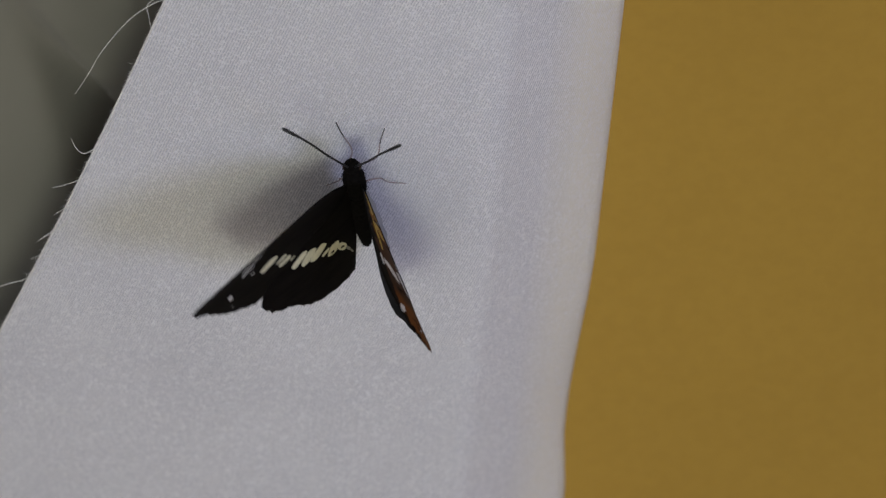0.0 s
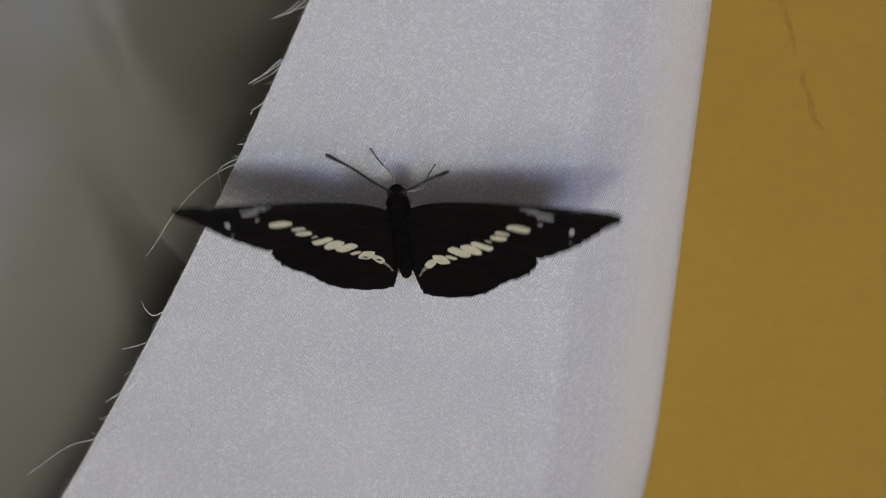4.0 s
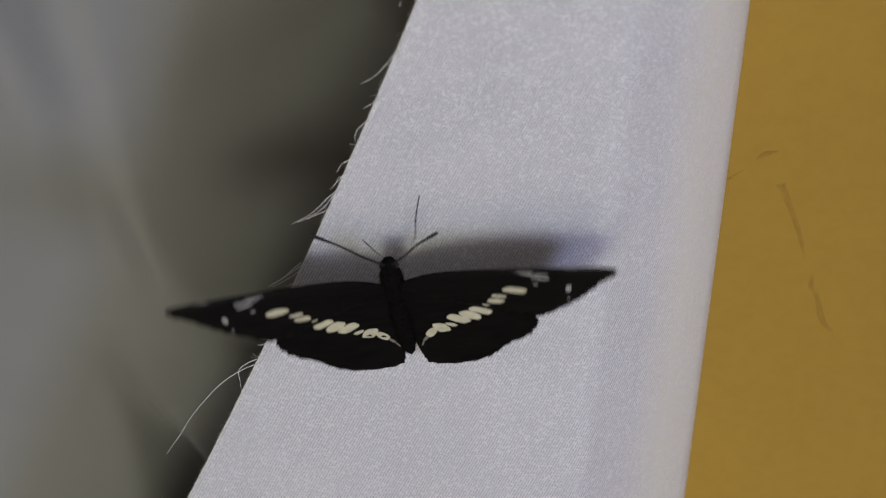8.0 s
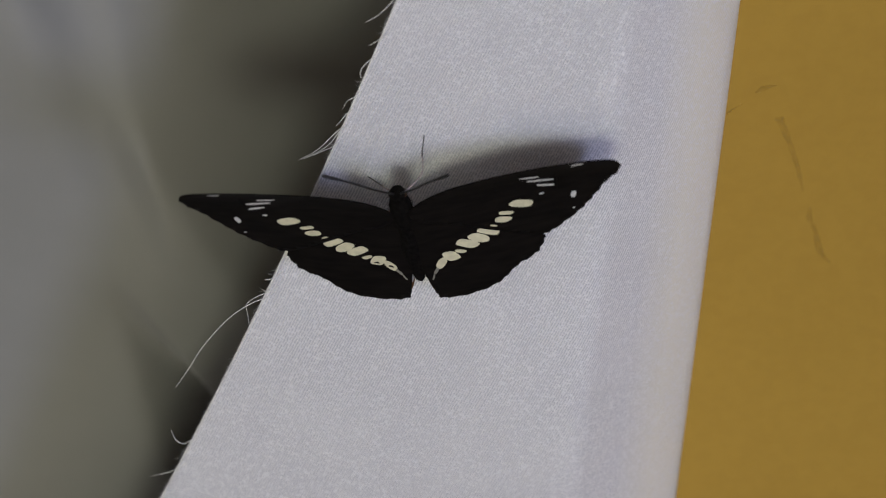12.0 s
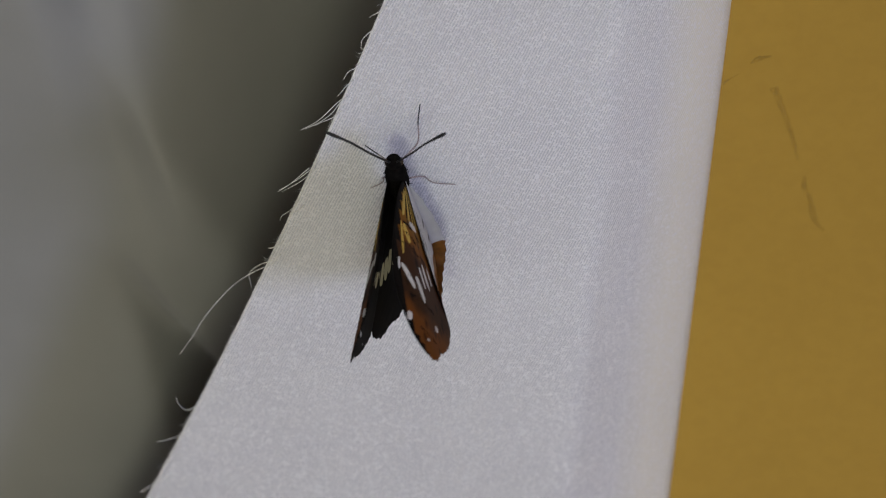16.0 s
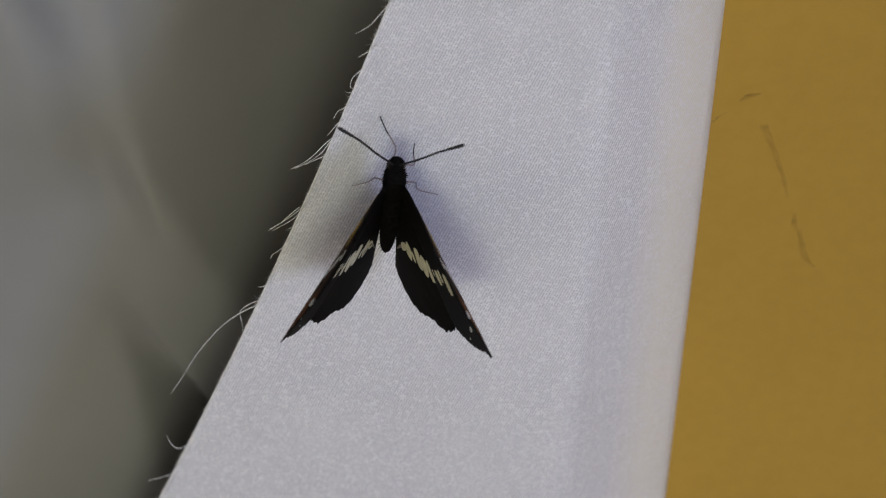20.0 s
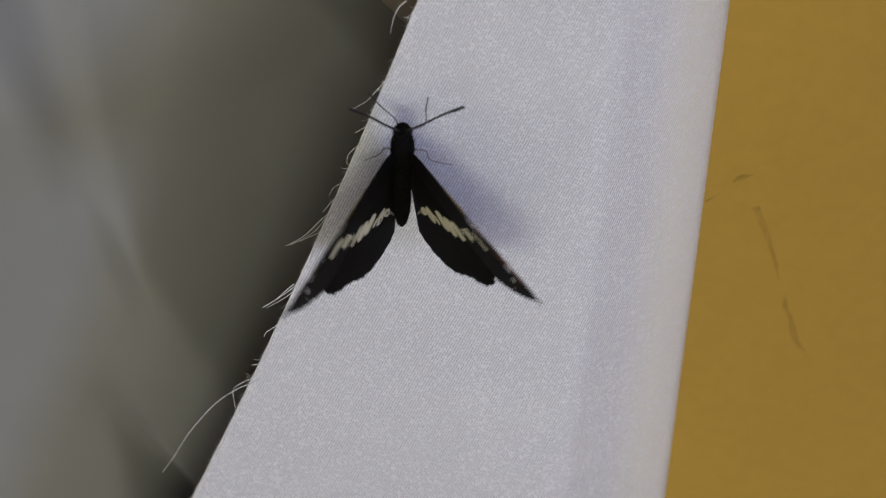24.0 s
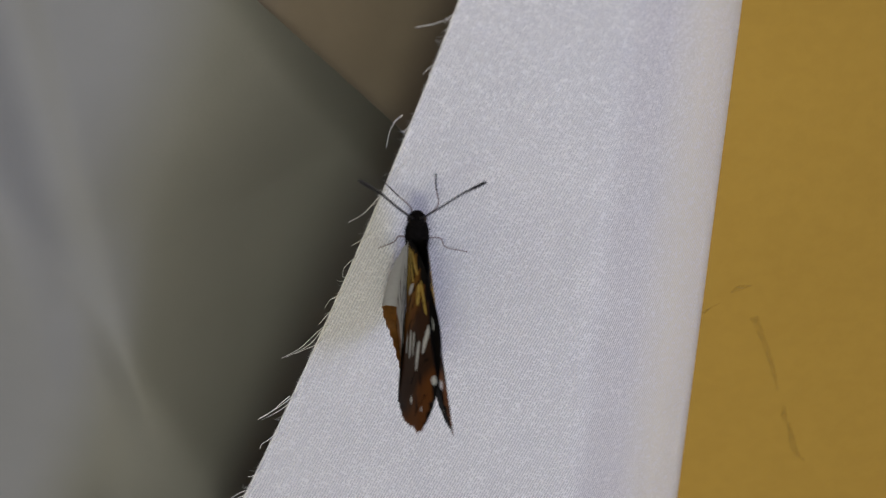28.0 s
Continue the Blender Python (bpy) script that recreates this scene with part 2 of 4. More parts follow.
UNDER_FORE = underside_material("forewing_underside", ((0.14, (0.34, 0.20, 0.03)), (0.36, (0.21, 0.095, 0.010)), (0.50, (0.17, 0.06, 0.007)), (0.58, (0.045, 0.017, 0.006)), (0.85, (0.035, 0.014, 0.005)), (0.95, (0.13, 0.042, 0.007))))
UNDER_HIND = underside_material("hindwing_underside", ((0.2, (0.6, 0.6, 0.58)), (0.70, (0.52, 0.52, 0.5)), (0.76, (0.19, 0.066, 0.007)), (0.95, (0.15, 0.052, 0.006))))


# ---- mesh helpers ----
def mesh_of(name, bm, *materials):
    me = bpy.data.meshes.new(name)
    bmesh.ops.recalc_face_normals(bm, faces=bm.faces)
    bm.to_mesh(me)
    bm.free()
    for m in materials:
        me.materials.append(m)
    return me


def part(name, bm, mats, parent, label=""):
    mats = mats if isinstance(mats, tuple) else (mats,)
    ob = new(name, mesh_of(name, bm, *mats))
    ob.parent = parent
    return tagged(ob, label) if label else ob


def smooth(bm):
    for f in bm.faces:
        f.smooth = True
    return bm


def box(x0, x1, y0, y1, z0, z1, bevel=0.0):
    bm = bmesh.new()
    bmesh.ops.create_cube(bm, size=1, matrix=Matrix.Translation(((x0 + x1) / 2, (y0 + y1) / 2, (z0 + z1) / 2)) @ Matrix.Diagonal((x1 - x0, y1 - y0, z1 - z0, 1)))
    if bevel:
        bmesh.ops.bevel(bm, geom=bm.edges[:], offset=bevel, segments=3, affect="EDGES")
    return bm


def tube(bm, points, radii, sides=6):
    """A round strand through the points, closed at both ends."""
    pts = [Vector(p) for p in points]
    rings = []
    for i, p in enumerate(pts):
        along = (pts[min(i + 1, len(pts) - 1)] - pts[max(i - 1, 0)]).normalized()
        side = along.cross(Vector((0.31, 0.9, 0.27))).normalized()
        up = along.cross(side)
        r = radii[i] if isinstance(radii, (list, tuple)) else radii
        rings.append([bm.verts.new(p + r * (math.cos(a) * side + math.sin(a) * up)) for a in [math.tau * k / sides for k in range(sides)]])
    for a, b in zip(rings, rings[1:]):
        for k in range(sides):
            bm.faces.new((a[k], a[(k + 1) % sides], b[(k + 1) % sides], b[k])).smooth = True
    bm.faces.new(rings[0]), bm.faces.new(rings[-1])
    return bm


def spline(points, steps=8, closed=False):
    """A smooth line through the points."""
    pts = [Vector(p) for p in points]
    n, out = len(pts), []
    for i in range(n if closed else n - 1):
        pick = [pts[(i + k) % n] if closed else pts[min(max(i + k, 0), n - 1)] for k in (-1, 0, 1, 2)]
        for s in range(steps):
            t = s / steps
            out.append(0.5 * (2 * pick[1] + t * (pick[2] - pick[0]) + t * t * (2 * pick[0] - 5 * pick[1] + 4 * pick[2] - pick[3]) + t ** 3 * (3 * pick[1] - pick[0] - 3 * pick[2] + pick[3])))
    if not closed:
        out.append(pts[-1])
    return out


def step(a, b, x):
    t = min(1, max(0, (x - a) / (b - a)))
    return t * t * (3 - 2 * t)


def sheet(cols, rows, place, thick):
    """A cloth: a grid of points place(u, v), u and v in 0..1, with a second layer thick behind it."""
    bm = bmesh.new()
    front = [[bm.verts.new(place(i / cols, j / rows)) for i in range(cols + 1)] for j in range(rows + 1)]
    back = [[bm.verts.new(Vector(v.co) + Vector((0, thick, 0))) for v in line] for line in front]
    for j in range(rows):
        for i in range(cols):
            bm.faces.new((front[j][i], front[j][i + 1], front[j + 1][i + 1], front[j + 1][i])).smooth = True
            bm.faces.new((back[j][i], back[j + 1][i], back[j + 1][i + 1], back[j][i + 1])).smooth = True
    for j in range(rows):
        bm.faces.new((front[j][0], front[j + 1][0], back[j + 1][0], back[j][0]))
        bm.faces.new((front[j][cols], back[j][cols], back[j + 1][cols], front[j + 1][cols]))
    for i in range(cols):
        bm.faces.new((front[0][i], back[0][i], back[0][i + 1], front[0][i + 1]))
        bm.faces.new((front[rows][i], front[rows][i + 1], back[rows][i + 1], back[rows][i]))
    return bm


# ---- the setting ----
ground = tagged(new("ground", mesh_of("ground", box(-60, 60, -60, 60, -0.2, 0.0), FLOOR)), "grey concrete ground under the hanging cloth", "ground", kind="structure")
wall = new("wall_yellow", mesh_of("wall_yellow", box(0.006, 5.0, 0.0200, 0.20, -1.2, 1.8, 0.002), PAINT))
wall.location = (0, 0, Z0)
tagged(wall, "smooth yellow ochre painted wall with brown scuff marks", "wall", kind="structure")
for x0, x1, z0, z1 in ((-5.0, -0.82, 0.0, 3.0), (-0.82, 0.006, 2.35, 3.0)):
    tagged(new("wall_yellow", mesh_of("wall_yellow", box(x0, x1, 0.0200, 0.20, z0, z1), PAINT)), "plain yellow ochre painted wall round the curtained opening", "wall", kind="structure")
wall_back = tagged(new("wall_back", mesh_of("wall_back", box(-5.0, 5.0, 0.45, 0.6, 0.0, 3.0), PLASTER)), "plain pale plaster wall behind the grey curtain", "wall", kind="structure")
# unseen side wall, added only to give the cool light an opening
for y0, y1, z0, z1 in ((-3.0, -1.75, 0.0, 3.2), (-1.25, 0.0195, 0.0, 3.2), (-1.75, -1.25, 0.0, 1.80), (-1.75, -1.25, 2.30, 3.2)):
    tagged(new("wall_side", mesh_of("wall_side", box(0.96, 1.16, y0, y1, z0, z1), PLASTER)), "unseen plain pale plaster side wall, added round the window light", "wall", kind="structure")


def scuff(name, points, widths, mat, label):
    """A worn streak on the paint: a thin sliver, a hair proud of it."""
    line = spline([(x * MM, 0, z * MM) for x, z in points], 6)
    bm = bmesh.new()
    left, right = [], []
    for i, p in enumerate(line):
        t = i / (len(line) - 1) * (len(widths) - 1)
        k = min(int(t), len(widths) - 2)
        w = (widths[k] + (t - k) * (widths[k + 1] - widths[k])) * MM / 2
        along = (line[min(i + 1, len(line) - 1)] - line[max(i - 1, 0)]).normalized()
        across = Vector((along.z, 0, -along.x)) * w * (0.75 + 0.5 * random.random())
        left.append(bm.verts.new(p + across + Vector((0, 0.01998, 0))))
        right.append(bm.verts.new(p - across + Vector((0, 0.01998, 0))))
    for i in range(len(line) - 1):
        bm.faces.new((left[i], left[i + 1], right[i + 1], right[i]))
    part(name, bm, mat, wall, label)


scuff("scuff", ((29.5, 24.0), (30.5, 24.8), (31.3, 25.2), (32.6, 25.5)), (0.15, 1.1, 0.8, 0.15), PENCIL, "short dark brown scuff")
scuff("scuff", ((25.4, 19.8), (26.5, 20.9), (28.1, 22.1)), (0.5, 0.35, 0.1), FAINT, "faint brown scuff")
scuff("scuff", ((33.1, 19.2), (34.3, 15.8), (35.7, 11.2), (36.7, 7.2), (37.3, 4.0)), (1.3, 1.0, 0.8, 0.7, 0.3), FAINT, "long faint streak")
scuff("scuff", ((38.5, 0.6), (38.5, -1.6), (39.0, -3.6)), (0.4, 0.9, 0.4), FAINT, "short brown smudge")
scuff("scuff", ((39.3, -2.8), (39.8, -5.6), (40.5, -8.8), (42.0, -11.0)), (0.5, 0.9, 0.9, 0.4), FAINT, "faint brown scuff")


# ---- grey curtain ----
def curtain_at(u, v):
    x = -0.80 + 0.64 * u / 0.3 if u < 0.3 else -0.16 + 0.161 * (u - 0.3) / 0.7
    z = -1.195 + 2.4 * (0.5 + 0.5 * math.copysign(abs(2 * v - 1) ** 2.2, 2 * v - 1))
    rim = -0.054 + (0.33 if z > 0 else 0.10) * z              # where the cloth turns back
    if abs(z) > 0.25:
        rim = -0.054 + (0.0825 if z > 0 else -0.025)
    y = 0.050 + 0.022 * step(rim - 0.010, rim + 0.040, x) * (1 - 0.5 * step(0.0, 0.06, z))
    zs = z + 0.94 * (y - 0.050)                                 # folds lean back with the cloth

    def past(far, soft=0.0016):
        return 0.5 * (far + math.sqrt(far * far + soft * soft))

    low = 1 - step(0.05, 0.10, zs)
    fold = (x + 0.082) * 0.905 + (zs - 0.019) * 0.427           # long slanting fold
    y += 0.019 * (1 - math.exp(-past(fold) / 0.017)) * low - 0.0022 * math.exp(-(min(0.0, fold) / 0.010) ** 2) * low
    line = x + 0.0844 + (zs - 0.0258) * 0.159                   # steep fold, with a pleat that opens below it
    y += 0.55 * past(line) * (1 - step(0.004, 0.014, line)) * step(-0.05, -0.02, zs) * low
    pleat = x + 0.0717 + 0.478 * (zs + 0.0487)
    y += 1.5 * past(line) * (1 - step(-0.004, 0.003, pleat)) * step(-0.044, -0.052, zs) * step(-0.14, -0.11, zs)
    upper = (x + 0.043) * 0.83 + (zs - 0.038) * 0.55            # second fold, higher up
    y += 0.010 * step(-0.002, 0.010, upper)
    y += 0.005 * math.sin(x * 52 + 1.1 * math.sin(z * 4)) * step(-0.10, -0.2, x)
    y += 0.0012 * noise.noise((x * 30, z * 22, 3))
    return x, y, z


curtain = new("curtain", mesh_of("curtain", sheet(300, 420, curtain_at, 0.0006), CURTAIN))
curtain.location = (0, 0, Z0)
tagged(curtain, "soft grey fabric curtain hanging in slanting folds", "curtain")


def brown_at(u, v):
    z = 0.015 + 1.13 * v ** 1.6
    x0 = max(-0.22, -0.0440 - (z - 0.0600) / 1.25)
    d = u ** 1.5 * (0.012 - x0)
    return x0 + d, 0.046 + 0.004 * math.exp(-d / 0.002) + 0.006 * step(0.0, 0.03, d) + 0.002 * noise.noise((x0 * 20 + d * 30, z * 12, 9)), z


brown = new("brown_drape", mesh_of("brown_drape", sheet(60, 160, brown_at, 0.0006), BROWN))
brown.location = (0, 0, Z0)
tagged(brown, "dull brown fabric drape hanging beside the grey curtain", "drape")


# ---- white satin strip ----
def left_edge(z):
    return -0.0427 + 0.378 * z - 0.38 * z * z


def right_edge(z):
    return 0.0239 + 0.066 * z - 0.0017 * step(-0.072, -0.112, z) + 0.0012 * step(-0.115, -0.135, z)


def crease(z):
    return 0.0058 + 0.078 * z


def satin_at(u, v):
    z = -0.26 + 0.44 * v
    a, b, c = left_edge(z), right_edge(z), crease(z)
    x = a + (c - a) * u / 0.62 if u < 0.62 else c + (b - c) * (u - 0.62) / 0.38
    y = 0.0003 * noise.noise((x * 40, z * 30, 0))
    w, d = 0.0020, x - c                                        # soft bend, then a slope back to the wall
    y += 0.84 * (0.0 if d < -w else (d + w) ** 2 / (4 * w) if d < w else d) + (0.0187 - 0.84 * (b - c)) * (max(0.0, d - 0.008) / (b - c - 0.008)) ** 2
    y += 0.0032 * (max(0.0, -d - 0.004) / 0.05) ** 2            # the flat part bows slightly away
    y = min(y, 0.0192)
    y += 0.0012 * (max(0.0, 1 - (b - x) / 0.0012)) ** 2         # the edge is rolled under
    y = min(y, 0.0197)
    if u == 0:
        x += 0.00018 * noise.noise((0, z * 900, 1))
    return x, y, z


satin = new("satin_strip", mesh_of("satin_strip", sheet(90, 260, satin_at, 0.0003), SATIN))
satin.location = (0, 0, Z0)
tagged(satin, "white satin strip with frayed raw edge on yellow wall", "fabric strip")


def edge_depth(z):
    return 0.0032 * ((crease(z) - left_edge(z) - 0.004) / 0.05) ** 2


def strand(points, r=0.07, lift=0.0):
    bm = bmesh.new()
    points = ((points[0][0] + 1.0, points[0][1] + 0.4), *points)
    line = spline([(x * MM, (1.0 if i == 0 else 0.15 + lift * i) * MM, z * MM) for i, (x, z) in enumerate(points)], 8)
    return tube(bm, line, [r * MM * (1.0 - 0.55 * i / len(line)) for i in range(len(line))], 5)


# each strand: points from the raw edge outwards, in millimetres across and up
STRANDS = (
    ((-41.6, 2.7), (-43.7, 1.6), (-45.4, -0.1), (-45.4, -2.2), (-45.2, -5.1)),
    ((-42.3, 1.5), (-45.0, -0.1), (-48.5, -3.4), (-52.5, -9.3), (-54.9, -14.1), (-57.0, -18.0)),
    ((-30.5, 34.7), (-31.9, 32.4), (-33.8, 30.6), (-35.8, 29.3)),
    ((-31.4, 31.9), (-33.2, 30.8), (-34.4, 30.0)),
    ((-21.1, 61.0), (-22.5, 59.0), (-24.1, 56.8), (-26.1, 55.3)),
    ((-24.0, 52.3), (-25.1, 51.5), (-25.8, 50.9)),
    ((-26.3, 47.7), (-27.0, 46.6), (-27.2, 45.0)),
    ((-29.5, 37.9), (-30.4, 36.5), (-30.9, 35.8)),
    ((-28.2, 41.3), (-29.2, 40.5), (-29.9, 39.0)),
    ((-57.6, -35.7), (-59.7, -36.9), (-62.0, -37.7)),
    ((-65.4, -56.1), (-67.9, -57.9), (-71.0, -59.1), (-73.4, -61.0), (-78.6, -66.3)),
    ((-55.5, -29.6), (-56.8, -30.3), (-57.8, -29.2), (-58.3, -27.4)),
    ((-61.4, -46.3), (-63.4, -47.9), (-65.0, -49.1)),
    ((-63.8, -52.6), (-65.0, -53.3), (-65.8, -53.3)),
    ((-35.5, 20.4), (-37.1, 18.7), (-39.8, 16.7)),
    ((-37.7, 12.8), (-38.5, 12.4), (-39.0, 11.7)),
    ((-41.0, 5.5), (-41.9, 5.1), (-42.4, 5.0)),
    ((-36.3, 20.3), (-38.0, 18.7), (-40.2, 17.0)),
    ((-17.1, 73.4), (-17.9, 72.2), (-18.7, 72.0)),
    ((-39.1, 12.6), (-40.0, 11.8), (-40.3, 10.8)),
    ((-10.6, 93.2), (-12.7, 91.4), (-16.2, 90.4)),
    ((-13.6, 84.0), (-14.5, 83.3), (-15.3, 82.2)),
    ((-31.3, 34.2), (-33.8, 31.1), (-36.5, 29.1)),
    ((-36.6, 20.5), (-38.4, 18.4), (-40.4, 16.7)),
    ((-19.2, 74.0), (-20.0, 72.0), (-20.5, 69.2)),
    ((-19.0, 65.2), (-20.0, 63.1), (-20.6, 61.0), (-20.2, 59.2)),
    ((-61.2, -45.8), (-63.0, -47.3), (-65.3, -49.5)),
    ((-59.3, -41.5), (-60.7, -42.3), (-62.2, -43.6)),
    ((-63.3, -50.8), (-64.9, -52.3), (-66.5, -53.3)),
)
for pts in STRANDS:
    part("loose_thread", strand(pts, 0.075, 0.05), THREAD, satin, "thin white loose thread")

border = bmesh.new()
tube(border, [(left_edge(z) + 0.00005 + 0.00006 * noise.noise((0, z * 700, 5)), edge_depth(z) - 0.00010, z) for z in [-0.26 + 0.44 * k / 400 for k in range(401)]], 0.00016, 5)
part("raw_edge", border, THREAD, satin, "bright raw edge thread")

fuzz = bmesh.new()
for i in range(420):
    z = -0.11 + 0.22 * random.random()
    x = left_edge(z)
    ang, n = random.gauss(205, 28), random.choice((1, 1, 1, 1.5, 2.6))
    dx, dz = math.cos(radians(ang)) * 0.00045 * n, math.sin(radians(ang)) * 0.00045 * n
    bend = random.uniform(-0.3, 0.3)
    y = edge_depth(z)
    tube(fuzz, [(x + 0.0003, y + 0.00002, z), (x + dx * 0.5 - dz * bend * 0.4, y, z + dz * 0.5 + dx * bend * 0.4), (x + dx, y + random.uniform(-2, 4) * 0.0001, z + dz)], [0.00004, 0.00003, 0.00001], 3)
tagged(part("frayed_edge", fuzz, THREAD, satin, "fine frayed fibres"), kind="stuff")


# ---- butterfly ----
butterfly = tagged(new("butterfly"), "black butterfly with a cream spotted band, resting on white satin", "butterfly")
butterfly.empty_display_size = 0.01


def loft(bm, rings, sides=16):
    """A rounded body through (along, centre_height, half_width, half_height) rings in millimetres."""
    made = []
    for y, zc, w, h in rings:
        made.append([bm.verts.new((w * math.cos(a) * MM, y * MM, (zc + h * math.sin(a)) * MM)) for a in [math.tau * k / sides for k in range(sides)]])
    for a, b in zip(made, made[1:]):
        for k in range(sides):
            bm.faces.new((a[k], a[(k + 1) % sides], b[(k + 1) % sides], b[k])).smooth = True
    bm.faces.new(made[0]), bm.faces.new(made[-1])
    return bm


def hairs(bm, count, rings, length, r=0.05):
    """Short fur laid backwards over a lofted body."""
    for _ in range(count):
        i = random.randrange(len(rings) - 1)
        t, a = random.random(), random.random() * math.tau
        y, zc, w, h = [p + (q - p) * t for p, q in zip(rings[i], rings[i + 1])]
        out = Vector((math.cos(a), 0, math.sin(a)))
        p = Vector((w * out.x, y, zc + h * out.z)) * 0.97
        tip = p + out * length * random.uniform(0.3, 0.8) + Vector((random.uniform(-0.2, 0.2), -length * random.uniform(0.2, 1.0), 0))
        tube(bm, [p * MM, tip * MM], [r * MM, r * 0.3 * MM], 3)
    return bm


THORAX = ((4.3, -0.1, 0.6, 0.5), (3.8, -0.1, 1.25, 1.1), (2.4, 0.0, 1.6, 1.45), (0.4, 0.1, 1.7, 1.55), (-1.6, 0.1, 1.5, 1.4), (-2.9, 0.0, 1.2, 1.2), (-3.3, 0.0, 0.5, 0.5))
ABDOMEN = ((-2.7, 0.2, 0.8, 0.7), (-3.4, 0.2, 1.15, 1.1), (-5.4, 0.2, 1.3, 1.25), (-7.8, 0.2, 1.35, 1.25), (-10.4, 0.1, 1.3, 1.2), (-12.8, 0.0, 1.25, 1.15), (-15.2, -0.2, 1.05, 0.95), (-17.2, -0.3, 0.7, 0.65), (-18.2, -0.4, 0.25, 0.25))
HEAD = ((5.5, -0.5, 0.4, 0.35), (5.2, -0.4, 0.95, 0.8), (4.8, -0.2, 1.25, 1.0), (4.1, -0.1, 1.2, 1.0), (3.6, -0.1, 0.6, 0.6))
part("thorax", hairs(loft(bmesh.new(), THORAX), 420, THORAX, 0.5, 0.035), FUR, butterfly, "furry black thorax")
part("abdomen", hairs(loft(bmesh.new(), ABDOMEN), 260, ABDOMEN, 0.45), FUR, butterfly, "black abdomen, tapered at the end")
head = part("head", hairs(loft(bmesh.new(), HEAD), 120, HEAD, 0.4), FUR, butterfly)
for s in (-1, 1):
    bm = bmesh.new()
    bmesh.ops.create_icosphere(bm, subdivisions=3, radius=0.62 * MM, matrix=Matrix.Translation((s * 0.95 * MM, 4.5 * MM, -0.25 * MM)) @ Matrix.Diagonal((0.7, 1, 1, 1)))
    part("eye", smooth(bm), EYE, head, "glossy dark eye")
    bm = bmesh.new()
    tube(bm, [(s * 0.3 * MM, 4.9 * MM, -0.7 * MM), (s * 0.38 * MM, 5.6 * MM, -0.5 * MM), (s * 0.42 * MM, 6.1 * MM, 0.0)], [0.22 * MM, 0.2 * MM, 0.06 * MM], 6)
    part("palp", bm, FUR, head)


def antenna(bow):
    """A clubbed feeler that points along x from its root."""
    bm = bmesh.new()
    line = spline([Vector(p) * MM for p in ((0, 0, 0), (4.5, bow * 0.5, 0.5), (9.3, bow, 0.7), (13.6, 0.0, 0.4))], 8)
    n = len(line) - 1
    return tube(bm, line, [MM * (0.16 + 0.10 * step(0.70, 0.9, i / n) - 0.12 * step(0.96, 1.0, i / n)) for i in range(n + 1)], 6)


FEELERS = [part("antenna", antenna(s * 0.7), HORN, butterfly, "thin black clubbed antenna") for s in (-1, 1)]


def leg(points, label, mats=None):
    bm = bmesh.new()
    line = spline([Vector(p) * MM for p in points], 5)
    n = len(line) - 1
    tube(bm, line, [MM * (0.15 - 0.08 * i / n) for i in range(n + 1)], 6)
    for f in bm.faces:
        f.material_index = 1 if mats and f.calc_center_median().length > 7.0 * MM else 0
    return part("leg", bm, mats or LEGGY, butterfly, label)


# forelegs stretch along x from their roots; the grey hind legs are drawn where they stand
FORELEGS = [leg(((0, 0, 0), (3.6, 0, 1.5), (7.4, 0, 0.6), (11.2, 0, 0)), "dark jointed foreleg", (LEGGY, HORN)) for _ in range(2)]
leg(((1.2, -1.0, -1.0), (3.2, -4.0, -3.2), (4.0, -10.2, -6.2), (7.2, -13.0, -7.5)), "grey hind leg")
leg(((-1.2, -1.0, -1.0), (-2.6, -4.0, -3.5), (-3.4, -9.5, -6.5), (-5.6, -12.5, -7.6)), "grey hind leg")

# wing outlines, across and along in millimetres from the wing root
FORE = ((0, -0.6), (0.2, 1.0), (0.9, 1.9), (2.4, 3.2), (4.5, 4.6), (7.3, 5.9), (11.4, 7.2), (15.5, 8.15), (19.5, 8.6), (23.5, 8.2), (27.0, 7.0), (29.2, 5.6), (30.3, 3.9), (30.6, 2.3), (30.0, 0.4), (28.9, -0.7), (27.7, -2.1), (26.4, -4.1), (25.2, -5.8), (24.1, -7.2), (22.7, -8.7), (20.9, -10.2), (19.2, -11.5), (17.9, -12.0), (15.6, -11.2), (12.6, -9.2), (9.8, -7.3), (5.8, -4.6), (2, -2.8))
HIND = ((0.2, 0.4), (5.5, -2.2), (9.0, -4.4), (11.5, -6.0), (13.8, -7.6), (16.4, -10.4), (17.5, -12.6), (17.5, -13.8), (16.7, -15.1), (16.1, -16.0), (14.4, -16.9), (12.8, -17.6), (11.3, -19.0), (10.1, -20.1), (8.7, -20.9), (6.0, -21.8), (3.3, -22.2), (1.5, -22.2), (0.5, -21.7), (0.2, -20.4), (-0.1, -18.4), (-0.3, -17.2), (-0.6, -15.4), (-0.85, -13), (-0.95, -10), (-0.95, -6), (-0.8, -1))


def front(x):
    """Where the dark front hem of the forewing's underside begins, in metres."""
    return float(np.interp(x / MM, [p[0] for p in FORE[1:13]], [p[1] - 1.1 for p in FORE[1:13]])) * MM


def camber(x, y, hind):
    """How far a wing's face rises off its plane, in millimetres: the front edge curls up, the hindwing droops outwards."""
    u, v = x / 20, y / 10
    return -2.7 * u * u + 0.1 * v * v - 1.15 * u * v if hind else 2.8 * max(v, 0) ** 2 + 0.83 * u * v


